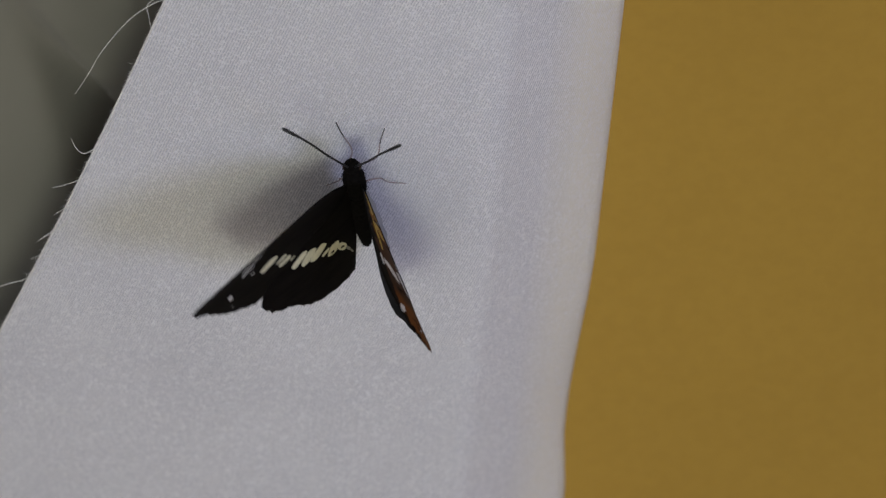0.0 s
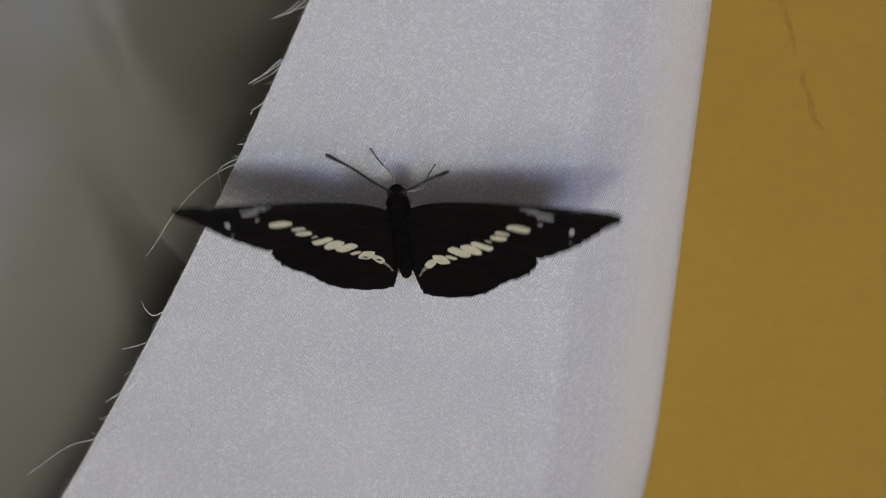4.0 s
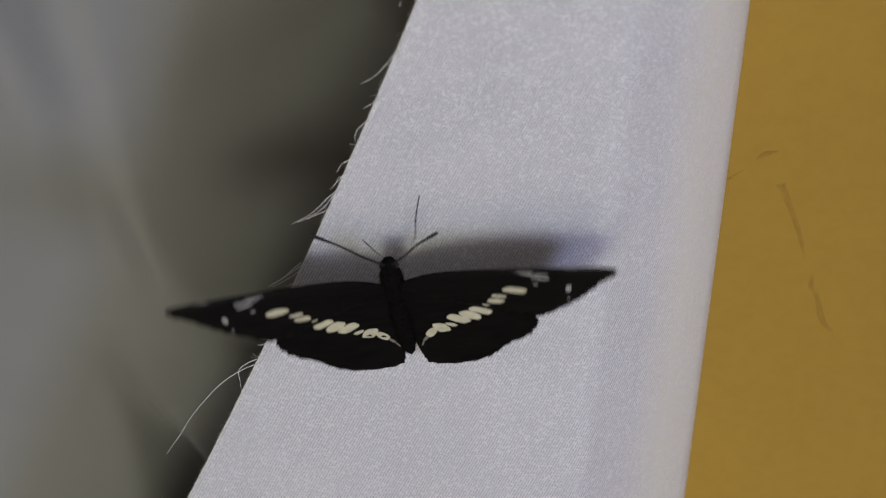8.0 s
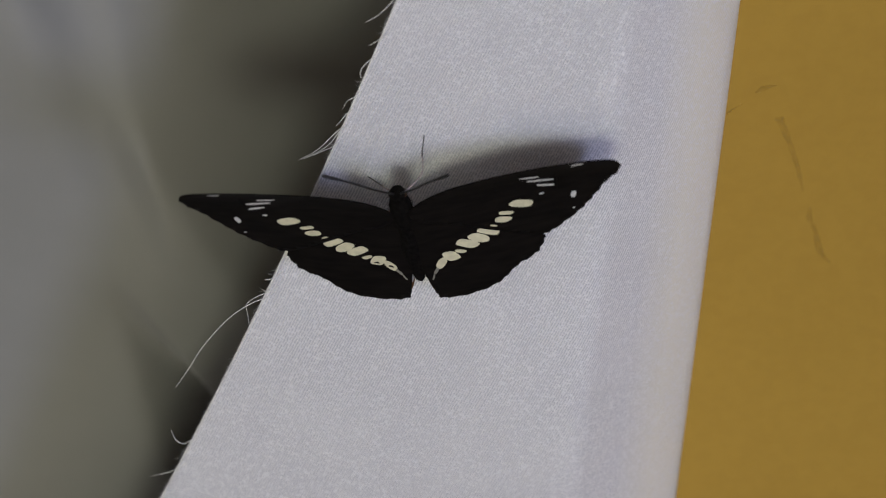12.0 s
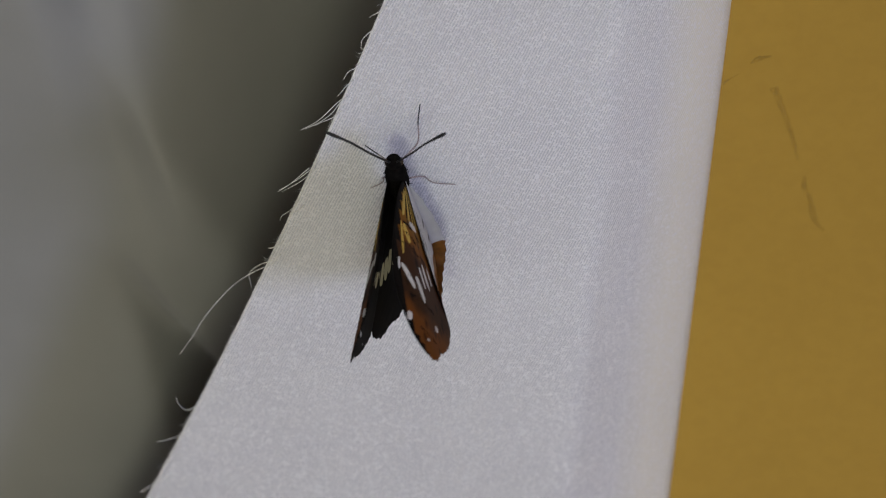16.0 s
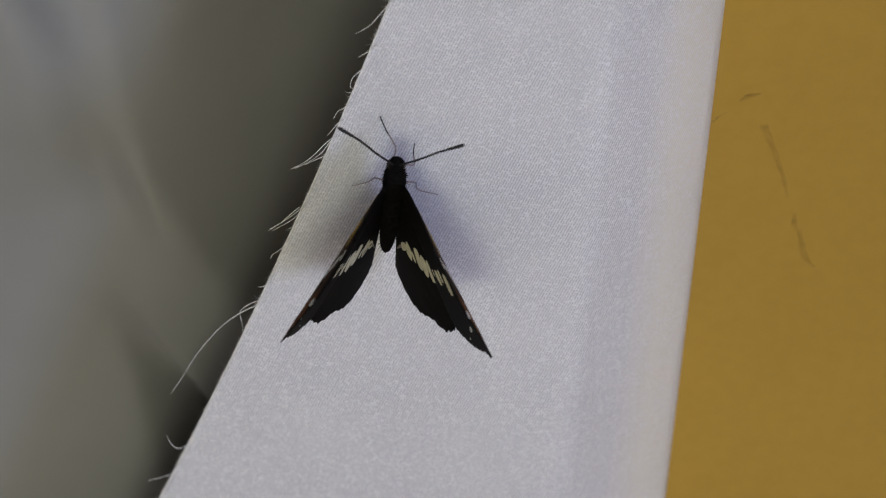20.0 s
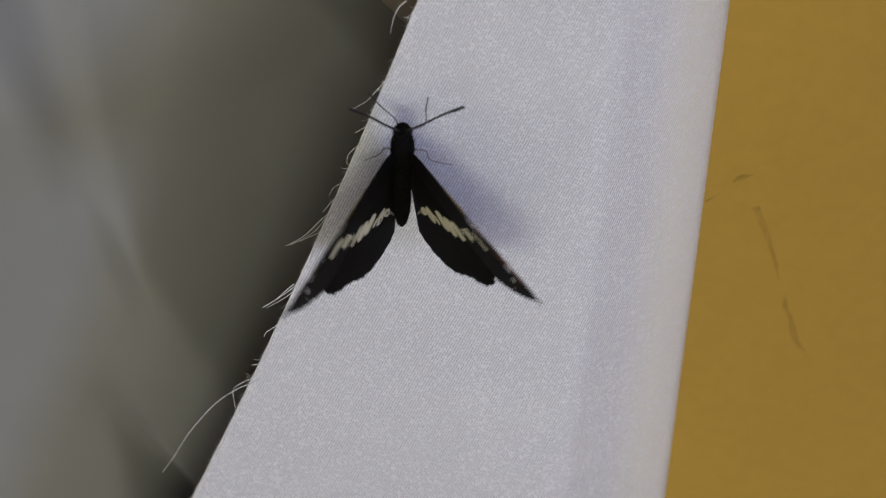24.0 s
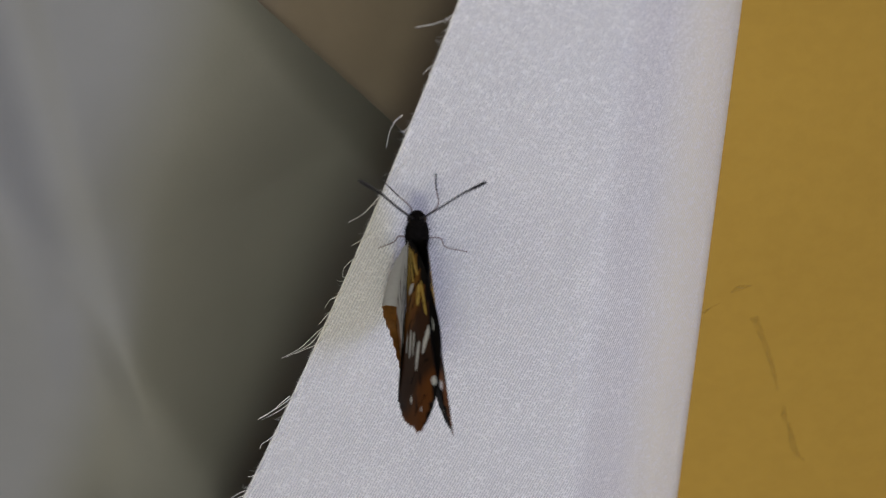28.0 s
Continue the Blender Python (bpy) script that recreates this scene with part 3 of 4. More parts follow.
def wing_blank(outline, side, thick, low, rough_from, rough_to, hind):
    """A thin plate of the outline; the outer margin between two shares of its length is scalloped."""
    line = spline([(x, y, 0) for x, y in outline], 8, closed=True)
    mid, n = Vector((11, -5, 0)), len(line)
    for i, p in enumerate(line):
        if rough_from < i / n < rough_to:
            k = i / n
            p -= (p - mid).normalized() * (0.13 * math.sin(k * 150) + 0.16 * random.random() - 0.05)
    bm = bmesh.new()
    bm.faces.new([bm.verts.new((side * p.x * MM, p.y * MM, 0)) for p in line])
    for k in range(-24, 32):                        # cut small, so that the face can curve
        for at, way in (((side * k * MM, 0, 0), (1, 0, 0)), ((0, k * MM, 0), (0, 1, 0))):
            bmesh.ops.bisect_plane(bm, geom=bm.verts[:] + bm.edges[:] + bm.faces[:], plane_co=at, plane_no=way)
    for v in bm.verts:
        v.co.z = (low + camber(side * v.co.x / MM, v.co.y / MM, hind)) * MM
    out = bmesh.ops.extrude_face_region(bm, geom=bm.faces[:])
    bmesh.ops.translate(bm, verts=[v for v in out["geom"] if isinstance(v, bmesh.types.BMVert)], vec=(0, 0, thick * MM))
    bmesh.ops.recalc_face_normals(bm, faces=bm.faces)
    for face in bm.faces:
        face.material_index = 1 if face.normal.z < -0.5 and (hind or face.calc_center_median().y < front(side * face.calc_center_median().x)) else 0
        face.smooth = abs(face.normal.z) > 0.5
    return bm


def spot(wing, side, x, y, length, width, angle, height, mat, name, hind=False):
    """A four-sided patch of pale scales with rounded, uneven corners, on the wing's face."""
    bm = bmesh.new()
    c, s = math.cos(radians(angle)), math.sin(radians(angle))
    ring = []
    for k in range(18):
        a = math.tau * k / 18
        px = math.copysign(abs(math.cos(a)) ** 0.78, math.cos(a)) * length / 2 * (1 + 0.06 * math.sin(3 * a + x))
        py = math.copysign(abs(math.sin(a)) ** 0.72, math.sin(a)) * width / 2 * (1 + 0.10 * math.sin(2 * a + 2 * x))
        px += 0.25 * py
        across, along = x + px * c - py * s, y + px * s + py * c
        ring.append(bm.verts.new((side * across * MM, along * MM, (height + camber(across, along, hind)) * MM)))
    f = bm.faces.new(ring)
    out = bmesh.ops.extrude_face_region(bm, geom=[f])
    bmesh.ops.translate(bm, verts=[v for v in out["geom"] if isinstance(v, bmesh.types.BMVert)], vec=(0, 0, 0.03 * MM))
    part(name, bm, mat, wing)


# pale patches: across, along, length, width, angle
FORE_TOP = ((15.7, -2.7, 3.3, 1.95, -30), (13.2, -4.3, 2.1, 0.95, -21), (12.55, -5.8, 2.3, 1.5, -28), (11.05, -6.85, 1.1, 0.35, -30))
FORE_STREAKS = ((17.8, 4.15, 2.8, 0.5, -12), (19.25, 2.5, 4.2, 0.5, -14), (19.75, 0.8, 2.8, 0.46, -19), (18.8, -1.2, 0.7, 0.35, -15), (23.15, -3.15, 1.7, 0.8, 78), (24.8, 6.15, 1.8, 0.75, -14), (22.7, -6.9, 0.4, 0.3, 0))
HIND_TOP = ((10.1, -8.4, 3.4, 1.45, -37), (8.45, -9.25, 3.4, 1.6, -43), (6.65, -9.95, 3.4, 1.8, -41), (5.45, -11.4, 1.7, 0.7, -30), (3.95, -12.1, 2.5, 2.15, -66), (2.3, -13.4, 2.8, 1.2, 58))
HIND_PALE = ((1.25, -15.1, 1.8, 0.5, 64), (0.6, -16.6, 1.4, 0.3, 70))
FORE_LOW = (("white_streak", WHITE, ((18.3, 5.3, 4.0, 1.1, -42), (19.1, 2.2, 3.9, 1.3, -31), (16.4, 0.4, 3.2, 0.9, -33), (15.0, -1.9, 3.9, 1.1, -33), (13.2, -4.6, 3.0, 0.9, -30), (7.6, 0.2, 3.6, 1.2, 76), (25.4, 6.6, 1.5, 1.1, 10), (23.4, -2.4, 1.3, 1.0, 40), (17.0, 7.2, 2.2, 0.4, 8), (27.6, 2.6, 0.7, 0.4, 60))),
            ("yellow_vein", YELLOW, ((5.0, 2.9, 6.0, 0.75, 24), (4.6, 1.4, 6.4, 0.6, 12), (4.2, 0.0, 6.2, 0.6, -4), (3.8, -1.6, 5.8, 0.6, -22), (12.0, 5.4, 6.0, 0.5, 8), (10.6, 3.8, 3.0, 1.4, -20))),
            ("black_bar", BLACK, ((5.2, 2.2, 5.4, 0.4, 16), (4.8, 0.7, 5.4, 0.4, 4), (4.4, -0.5, 5.0, 0.4, -12), (8.8, 2.9, 0.55, 3.0, 14), (8.8, -1.0, 0.6, 2.2, 20), (10.7, 2.4, 0.5, 3.8, 20), (12.8, 3.0, 0.55, 5.6, 14), (12.2, -2.6, 0.5, 3.6, 20), (21.2, 1.6, 0.55, 7.4, 10), (26.6, 2.0, 0.4, 5.0, 20))))
HIND_LOW = (("black_bar", BLACK, ((6.6, -5.6, 10.0, 0.22, -38), (6.4, -9.4, 9.0, 0.2, -52), (3.2, -9.6, 10.0, 0.2, -74), (15.9, -13.6, 1.0, 0.6, 60), (14.2, -15.6, 1.0, 0.6, 50), (12.0, -17.4, 1.1, 0.6, 45), (9.8, -19.6, 1.1, 0.6, 35), (7.0, -21.2, 1.2, 0.6, 15), (4.0, -22.0, 1.2, 0.6, 0), (1.2, -21.6, 1.0, 0.5, -30))),
            ("orange_blotch", ORANGE, ((2.4, -19.4, 3.6, 2.6, 20), (6.4, -19.4, 3.4, 1.6, 22))))
WINGS = []
for side in (-1, 1):
    fore = part("forewing", wing_blank(FORE, side, 0.10, 0.0, 0.42, 0.80, False), (BLACK, UNDER_FORE), butterfly, "black forewing with cream spots, brown and orange beneath")
    hind = part("hindwing", wing_blank(HIND, side, 0.10, -0.22 - 0.02 * side, 0.22, 0.72, True), (BLACK, UNDER_HIND), butterfly, "black scalloped hindwing with a cream band, orange margin beneath")
    for x, y, l, w, a in FORE_TOP:
        spot(fore, side, x, y, l, w, a, 0.095, CREAM, "cream_spot")
    for x, y, l, w, a in FORE_STREAKS:
        spot(fore, side, x, y, l, w, a, 0.095, WHITE, "white_streak")
    for x, y, l, w, a in HIND_TOP:
        spot(hind, side, x, y, l, w, a, -0.125, CREAM, "cream_spot", True)
    for x, y, l, w, a in HIND_PALE:
        spot(hind, side, x, y, l, w, a, -0.125, DUSTY, "grey_streak", True)
    for wing, low, marks in ((fore, -0.03, FORE_LOW), (hind, -0.25, HIND_LOW)):
        for k, (name, mat, places) in enumerate(marks):
            for x, y, l, w, a in places:
                spot(wing, side, x, y, l, w, a, low - 0.006 * k, mat, name, wing is hind)
    bm = bmesh.new()                                # the pale fold of the hindwing that cups the abdomen and turns into the orange hem
    rim = spline([Vector(p) for p in ((-0.25, -1.5, 0.4), (-0.3, -6, 1.2), (-0.4, -12, 1.8), (-0.3, -17.2, 2.1), (0.2, -20.2, 1.8), (1.4, -21.9, 1.2), (3.3, -22.0, 0.8), (6.0, -21.6, 0.5), (8.7, -20.7, 0.15))], 4)
    edge = []
    for i, (across, along, deep) in enumerate(rim):
        deep += 0.12 * math.sin(2.1 * i)
        top = Vector((side * across * MM, along * MM, (-0.2 + camber(across, along, True)) * MM))
        edge.append([bm.verts.new(top + Vector((side * dx * MM, 0, dz * MM))) for dx, dz in ((0, 0), (-0.2, -0.35 * deep), (-0.25, -0.7 * deep), (0.0, -deep))])
    for n, (a, b) in enumerate(zip(edge, edge[1:])):
        for k in range(3):
            f = bm.faces.new((a[k], a[k + 1], b[k + 1], b[k]))
            f.smooth, f.material_index = True, 0 if n < 13 else 1
    bmesh.ops.solidify(bm, geom=bm.faces[:], thickness=0.06 * MM)
    part("inner_fold", bm, (PALE, ORANGE), hind, "white inner fold of the hindwing with an orange end")
    WINGS.append((side, fore, hind))


# ---- what moves ----
def wing_pose(side, lift, twist, sweep):
    return pose(side * 1.1 * MM, 0.8 * MM, 1.1 * MM) @ pose(0, 0, 0, 0, -side * lift, 0) @ pose(0, 0, 0, twist, 0, 0) @ pose(0, 0, 0, 0, 0, side * sweep)


def motions():
    # seconds, across and up on the cloth in millimetres, turn; then, left and right: lift, twist of the forewings, sweep, twist of the hindwings
    rows = (
        (0.0, -16.68, -26.80, 4.0, 44.0, 70.7, 3.6, 1.0, 1.9, 1.8, 1.6, 0.8),
        (0.2, -16.80, -25.28, 5.3, 53.8, 72.7, 3.5, 2.2, 1.7, 0.5, 3.2, 2.1),
        (0.4, -17.49, -22.61, 5.0, 29.7, 47.7, 4.8, -1.3, 1.7, 1.4, 3.4, 2.4),
        (0.6, -18.88, -21.09, 4.2, -7.3, 9.1, 3.1, 1.7, 1.5, 1.4, 4.5, 2.9),
        (0.8, -19.35, -19.72, 4.8, -25.5, -10.2, 0.5, -1.0, 2.9, 1.4, 3.4, 0.2),
        (1.0, -19.13, -19.55, 4.8, -14.0, 9.4, 0.1, -0.9, 2.8, 1.4, 3.8, 0.1),
        (1.2, -18.05, -16.95, 6.6, 25.4, 50.9, 5.9, -1.6, 0.9, 1.2, 5.4, 1.6),
        (1.4, -17.59, -15.16, 7.3, 53.8, 81.1, 3.5, 3.2, 1.5, 0.2, 3.6, 3.2),
        (1.6, -17.60, -13.43, 6.4, 54.1, 71.7, 3.5, 2.4, 1.1, -0.1, 3.6, 2.6),
        (1.8, -18.16, -11.14, 5.0, 32.0, 47.1, 4.8, -0.9, 1.5, 1.0, 3.7, 2.6),
        (2.0, -19.69, -9.50, 3.9, -4.9, 7.0, 4.5, 1.7, 1.5, 2.4, 5.6, 2.9),
        (2.2, -20.17, -8.16, 2.9, -19.5, -14.0, 0.8, -1.8, 2.4, 0.7, 3.4, 0.8),
        (2.4, -20.19, -7.83, 2.7, -16.1, -9.6, 1.1, -0.8, 2.1, 0.9, 3.3, 0.8),
        (2.6, -20.00, -7.34, 2.0, 11.4, 28.0, 6.3, 3.1, 0.8, 1.6, 7.5, 3.3),
        (2.8, -19.08, -5.40, 4.3, 49.9, 66.7, 3.5, 0.7, 2.0, 0.8, 3.7, 1.9),
        (3.0, -18.28, -3.74, 4.7, 57.3, 78.9, 4.5, 2.5, 2.9, 0.3, 4.0, 2.5),
        (3.2, -18.43, -2.26, 3.5, 41.7, 57.8, 4.0, -1.9, 1.3, 0.3, 3.2, 1.7),
        (3.4, -19.19, -1.97, 1.5, 17.7, 29.9, 6.7, 3.3, -0.2, 0.8, 7.1, 3.1),
        (3.5, -19.38, -1.32, 1.1, 1.4, 11.4, 7.6, 4.7, 0.6, 1.2, 10.1, 4.8),
        (3.7, -19.41, -0.21, 2.2, -13.9, -9.4, 1.5, -0.8, 2.5, 1.3, 3.4, 0.8),
        (3.9, -19.44, 0.92, 2.2, -10.2, -5.4, 2.2, -0.0, 2.0, 1.3, 3.7, 1.5),
        (4.1, -19.45, 2.17, 1.9, 16.4, 24.3, 6.7, 3.2, 0.1, 1.2, 7.0, 3.2),
        (4.3, -18.97, 3.66, 4.6, 52.6, 64.4, 3.5, -0.4, 1.6, 0.5, 3.8, 1.7),
        (4.5, -19.06, 4.66, 4.7, 65.6, 72.5, 2.9, 2.5, 0.8, 0.4, 3.5, 2.6),
        (4.7, -19.05, 5.93, 4.4, 49.7, 58.3, 3.5, -2.0, 1.6, 0.5, 3.9, 1.5),
        (4.9, -19.58, 6.65, 1.8, 12.6, 18.2, 6.3, 3.0, 0.2, 1.3, 6.9, 3.4),
        (5.1, -19.60, 7.76, 2.3, -13.9, -10.4, 1.4, -1.2, 2.4, 1.1, 3.2, 0.8),
        (5.3, -19.62, 8.91, 2.3, -18.6, -14.3, 0.7, -2.0, 3.2, 1.4, 2.9, 0.6),
        (5.5, -19.65, 10.05, 2.3, -18.1, -12.3, 0.7, -1.8, 2.3, 0.7, 2.9, 0.7),
        (5.6, -19.88, 11.08, 2.1, -7.0, 1.0, 2.7, 1.6, 1.3, 1.0, 3.9, 2.6),
        (5.8, -20.09, 13.25, 4.0, 41.7, 45.4, 4.2, 1.3, 1.7, 0.3, 3.9, 2.4),
        (6.0, -21.47, 14.35, 5.1, 69.3, 70.7, 2.2, 2.5, -0.6, 0.3, 2.3, 2.5),
        (6.2, -21.18, 16.26, 4.9, 64.9, 63.4, 2.8, -0.6, -0.6, -0.7, 3.1, 1.5),
        (6.4, -20.37, 18.57, 3.9, 37.2, 42.9, 4.9, 1.7, 1.5, 0.7, 4.6, 2.6),
        (6.6, -20.10, 20.32, 2.8, -4.8, 2.7, 3.1, 2.1, 0.9, 0.9, 4.2, 2.7),
        (6.8, -20.04, 21.57, 3.2, -21.8, -14.2, 0.3, -2.0, 2.4, 0.7, 2.8, 0.6),
        (7.0, -20.09, 21.35, 3.5, -6.8, -4.4, -0.4, -2.8, 2.7, 0.4, 1.7, 0.1),
        (7.2, -20.22, 22.66, 3.4, 33.1, 36.3, 5.8, 3.0, 1.2, 1.4, 5.8, 2.6),
        (7.4, -20.85, 23.94, 4.4, 73.0, 59.2, 1.6, -1.5, -0.4, -0.0, 2.2, 1.5),
        (7.6, -21.81, 25.11, 5.4, 66.3, 55.3, 2.5, -1.3, -0.1, -0.3, 3.1, 1.9),
        (7.8, -22.13, 26.04, 6.4, 42.4, 30.4, 4.0, 3.4, 1.6, 1.6, 5.1, 2.8),
        (8.0, -22.01, 26.86, 6.7, 3.8, 2.5, 5.3, 5.6, -0.9, 0.9, 5.8, 5.4),
        (8.2, -21.81, 27.58, 7.9, -17.4, -19.1, 0.4, -2.9, 2.1, 0.6, 2.6, 0.7),
        (8.4, -21.88, 27.81, 7.8, -13.9, -11.7, 0.9, -1.6, 1.7, 0.6, 2.5, 0.7),
        (8.6, -21.84, 27.77, 7.9, 6.6, 9.8, 5.3, 2.9, 0.1, 1.1, 5.7, 3.5),
        (8.8, -21.28, 28.03, 9.1, 43.2, 49.1, 4.2, 0.3, 0.9, -0.1, 4.9, 2.5),
        (9.0, -21.29, 28.27, 8.8, 63.7, 73.3, 4.3, 2.5, -0.8, -0.9, 4.0, 2.5),
        (9.2, -21.51, 27.76, 8.8, 69.1, 78.1, 1.9, 4.1, -0.9, -1.6, 2.5, 4.2),
        (9.4, -21.42, 27.92, 9.3, 60.6, 68.7, 2.8, 1.8, -0.5, -1.0, 3.4, 2.6),
        (9.6, -21.18, 28.33, 9.4, 48.4, 56.8, 3.5, -0.9, -0.4, -1.1, 4.6, 2.0),
        (9.8, -21.17, 28.34, 9.1, 33.7, 41.4, 5.4, 2.0, 0.3, -0.0, 6.2, 2.6),
        (10.0, -21.42, 28.27, 9.1, 16.6, 24.4, 8.7, 4.7, -0.2, 0.4, 8.1, 2.9),
        (10.2, -21.67, 28.28, 8.3, -4.1, 1.3, 2.6, 1.3, 0.7, 1.1, 3.6, 2.6),
        (10.4, -21.68, 28.60, 8.3, -10.9, -6.4, 1.0, -0.7, 1.1, 0.9, 2.3, 1.2),
        (10.6, -21.56, 28.87, 8.2, -4.3, -0.1, 2.5, 0.9, 0.7, 1.2, 3.2, 2.2),
        (10.8, -21.51, 28.94, 8.6, 5.9, 11.4, 4.8, 2.8, 0.3, 1.2, 5.0, 2.9),
        (11.0, -21.48, 28.89, 9.0, 15.8, 23.5, 5.6, 2.0, -0.1, 1.4, 5.0, 1.3),
        (11.2, -21.58, 28.83, 8.7, 10.7, 16.1, 5.5, 3.1, 0.2, 1.0, 5.6, 2.6),
        (11.4, -21.58, 28.56, 8.1, 0.4, 4.5, 3.4, 1.6, 0.4, 1.3, 4.0, 2.8),
        (11.5, -21.52, 27.89, 7.7, -6.9, -3.7, 1.4, -0.4, 0.8, 1.3, 2.6, 1.5),
        (11.7, -21.50, 27.96, 7.6, -12.4, -11.5, 0.3, -2.3, 1.8, 1.7, 2.0, 0.6),
        (12.0, -21.47, 28.11, 7.2, -8.6, -6.5, 1.0, -1.1, 1.3, 1.7, 2.2, 1.0),
        (12.3, -21.49, 28.17, 7.0, 2.8, 7.1, 3.6, 1.7, 0.8, 1.7, 4.3, 2.9),
        (12.6, -21.45, 28.34, 6.7, -2.9, 1.4, 2.0, 0.4, 1.0, 1.9, 3.0, 2.0),
        (12.9, -21.51, 28.17, 6.7, 18.0, 24.7, 5.7, 3.1, 1.1, 1.2, 6.1, 2.5),
        (13.1, -21.25, 28.42, 7.2, 47.9, 50.8, 3.4, 0.8, -0.7, -1.3, 5.0, 2.7),
        (13.3, -21.73, 28.17, 4.2, 75.0, 74.1, -0.7, 5.2, -1.8, -2.7, 0.2, 4.7),
        (13.5, -21.62, 28.14, 3.1, 81.3, 82.0, -4.0, 4.9, -4.8, -6.4, -3.1, 6.0),
        (13.6, -21.75, 28.28, 3.9, 77.8, 76.9, -1.2, 5.7, -2.8, -3.7, -0.3, 5.2),
        (13.8, -21.51, 28.53, 5.3, 63.6, 64.3, 2.1, 2.3, -2.1, -2.8, 2.7, 3.1),
        (14.0, -21.07, 28.60, 7.2, 46.2, 48.5, 5.0, 1.6, -0.9, -1.3, 5.6, 2.6),
        (14.2, -21.33, 28.60, 6.4, 26.6, 28.6, 5.6, 3.3, 0.8, 0.4, 6.0, 2.5),
        (14.4, -21.32, 29.72, 6.4, 7.8, 8.7, 4.5, 1.3, 0.5, 1.3, 5.2, 2.5),
        (14.6, -21.24, 30.11, 6.5, -9.4, -8.1, -0.0, -2.5, 0.7, 1.8, 1.8, 0.5),
        (14.8, -21.25, 29.49, 6.6, -9.5, -7.9, -0.1, -2.6, 0.9, 2.1, 2.0, 0.7),
        (15.0, -21.33, 28.38, 6.7, 0.2, 2.8, 0.0, -2.2, 1.4, 3.4, 2.9, 1.4),
        (15.2, -21.50, 28.97, 6.7, 9.5, 11.2, 4.7, 1.8, 0.8, 1.2, 5.6, 2.7),
        (15.4, -21.53, 28.86, 6.9, 25.1, 27.6, 5.2, 3.0, 1.0, 0.2, 6.0, 2.5),
        (15.6, -21.47, 29.37, 7.5, 47.4, 49.9, 3.2, 1.4, -1.4, -2.1, 4.9, 3.2),
        (15.8, -21.91, 28.98, 5.8, 66.7, 68.7, 1.7, 3.7, -2.3, -3.1, 2.6, 4.0),
        (16.0, -22.15, 28.30, 5.5, 79.3, 81.5, 0.8, 6.4, -0.8, -2.4, 0.7, 6.2),
        (16.2, -21.89, 28.18, 5.4, 79.0, 83.6, -1.1, 6.0, -2.4, -3.7, -0.4, 5.8),
        (16.4, -21.86, 28.31, 5.6, 73.8, 78.8, -0.3, 6.3, -2.3, -3.5, 0.9, 5.9),
        (16.6, -21.53, 28.68, 6.7, 60.5, 64.6, 2.0, 3.1, -2.4, -3.0, 3.4, 3.7),
        (16.8, -21.19, 28.72, 7.7, 44.0, 49.0, 3.5, 1.7, -0.6, -1.8, 4.8, 3.4),
        (17.0, -21.44, 28.44, 8.2, 20.0, 27.4, 3.5, 4.2, 0.8, 1.4, 5.9, 3.0),
        (17.2, -21.22, 29.29, 7.8, -5.8, -0.4, 0.4, -1.6, 0.8, 2.3, 2.1, 1.1),
        (17.4, -21.21, 29.42, 7.4, -15.4, -10.3, -1.3, -3.3, 1.0, 2.6, 1.5, 0.3),
        (17.6, -21.21, 29.50, 7.3, -12.5, -6.6, -0.9, -2.8, 0.9, 2.5, 1.6, 0.5),
        (17.8, -21.24, 29.43, 7.1, -1.6, 5.3, 1.6, -0.2, 0.9, 1.9, 2.8, 1.5),
        (18.0, -21.40, 28.85, 7.8, 21.7, 28.7, 3.1, 0.6, 1.9, 2.6, 3.3, -1.3),
        (18.2, -21.64, 30.23, 5.1, 50.2, 57.1, 2.8, 1.9, -1.7, -2.8, 4.0, 3.4),
        (18.4, -21.81, 30.47, 1.6, 68.0, 72.1, 1.2, 6.0, -2.5, -3.1, 2.7, 4.9),
        (18.6, -21.31, 30.57, -2.8, 69.6, 73.7, 1.0, 6.7, -2.9, -3.6, 2.5, 5.2),
        (18.8, -20.42, 31.25, -7.0, 49.4, 53.2, 3.3, 2.7, -2.0, -3.1, 4.6, 4.4),
        (19.0, -19.79, 32.18, -11.7, 19.1, 22.7, 10.0, 5.1, 4.0, -2.3, 10.0, 6.1),
        (19.2, -20.33, 32.72, -9.7, -19.7, -3.1, -1.5, -2.4, 1.0, 2.5, 1.9, 1.0),
        (19.4, -20.46, 32.96, -9.6, -28.5, -9.7, -1.5, -3.4, 1.2, 2.8, 1.4, 0.2),
        (19.6, -20.23, 33.22, -9.5, -13.5, 4.4, -1.1, 0.6, 0.8, 1.6, 1.6, 1.7),
        (19.8, -20.41, 33.78, -8.9, 37.4, 48.4, 5.2, 3.5, 1.4, -1.5, 5.1, 4.3),
        (20.0, -21.04, 35.48, -6.0, 63.0, 63.0, 2.8, 3.1, -2.6, -3.3, 3.8, 3.6),
        (20.2, -20.85, 37.14, -4.9, 43.5, 40.2, 4.3, 4.1, -0.7, -1.4, 4.7, 3.7),
        (20.4, -19.78, 38.82, -3.6, 8.1, 10.6, 5.6, 2.7, 2.3, 0.9, 5.5, 2.7),
        (20.6, -18.94, 41.76, -1.9, -17.2, -14.9, -1.5, -3.8, 1.2, 3.0, 1.5, 0.2),
        (20.8, -18.71, 43.35, -2.9, 2.3, -0.4, 4.6, -0.8, 1.5, 2.0, 4.9, 1.1),
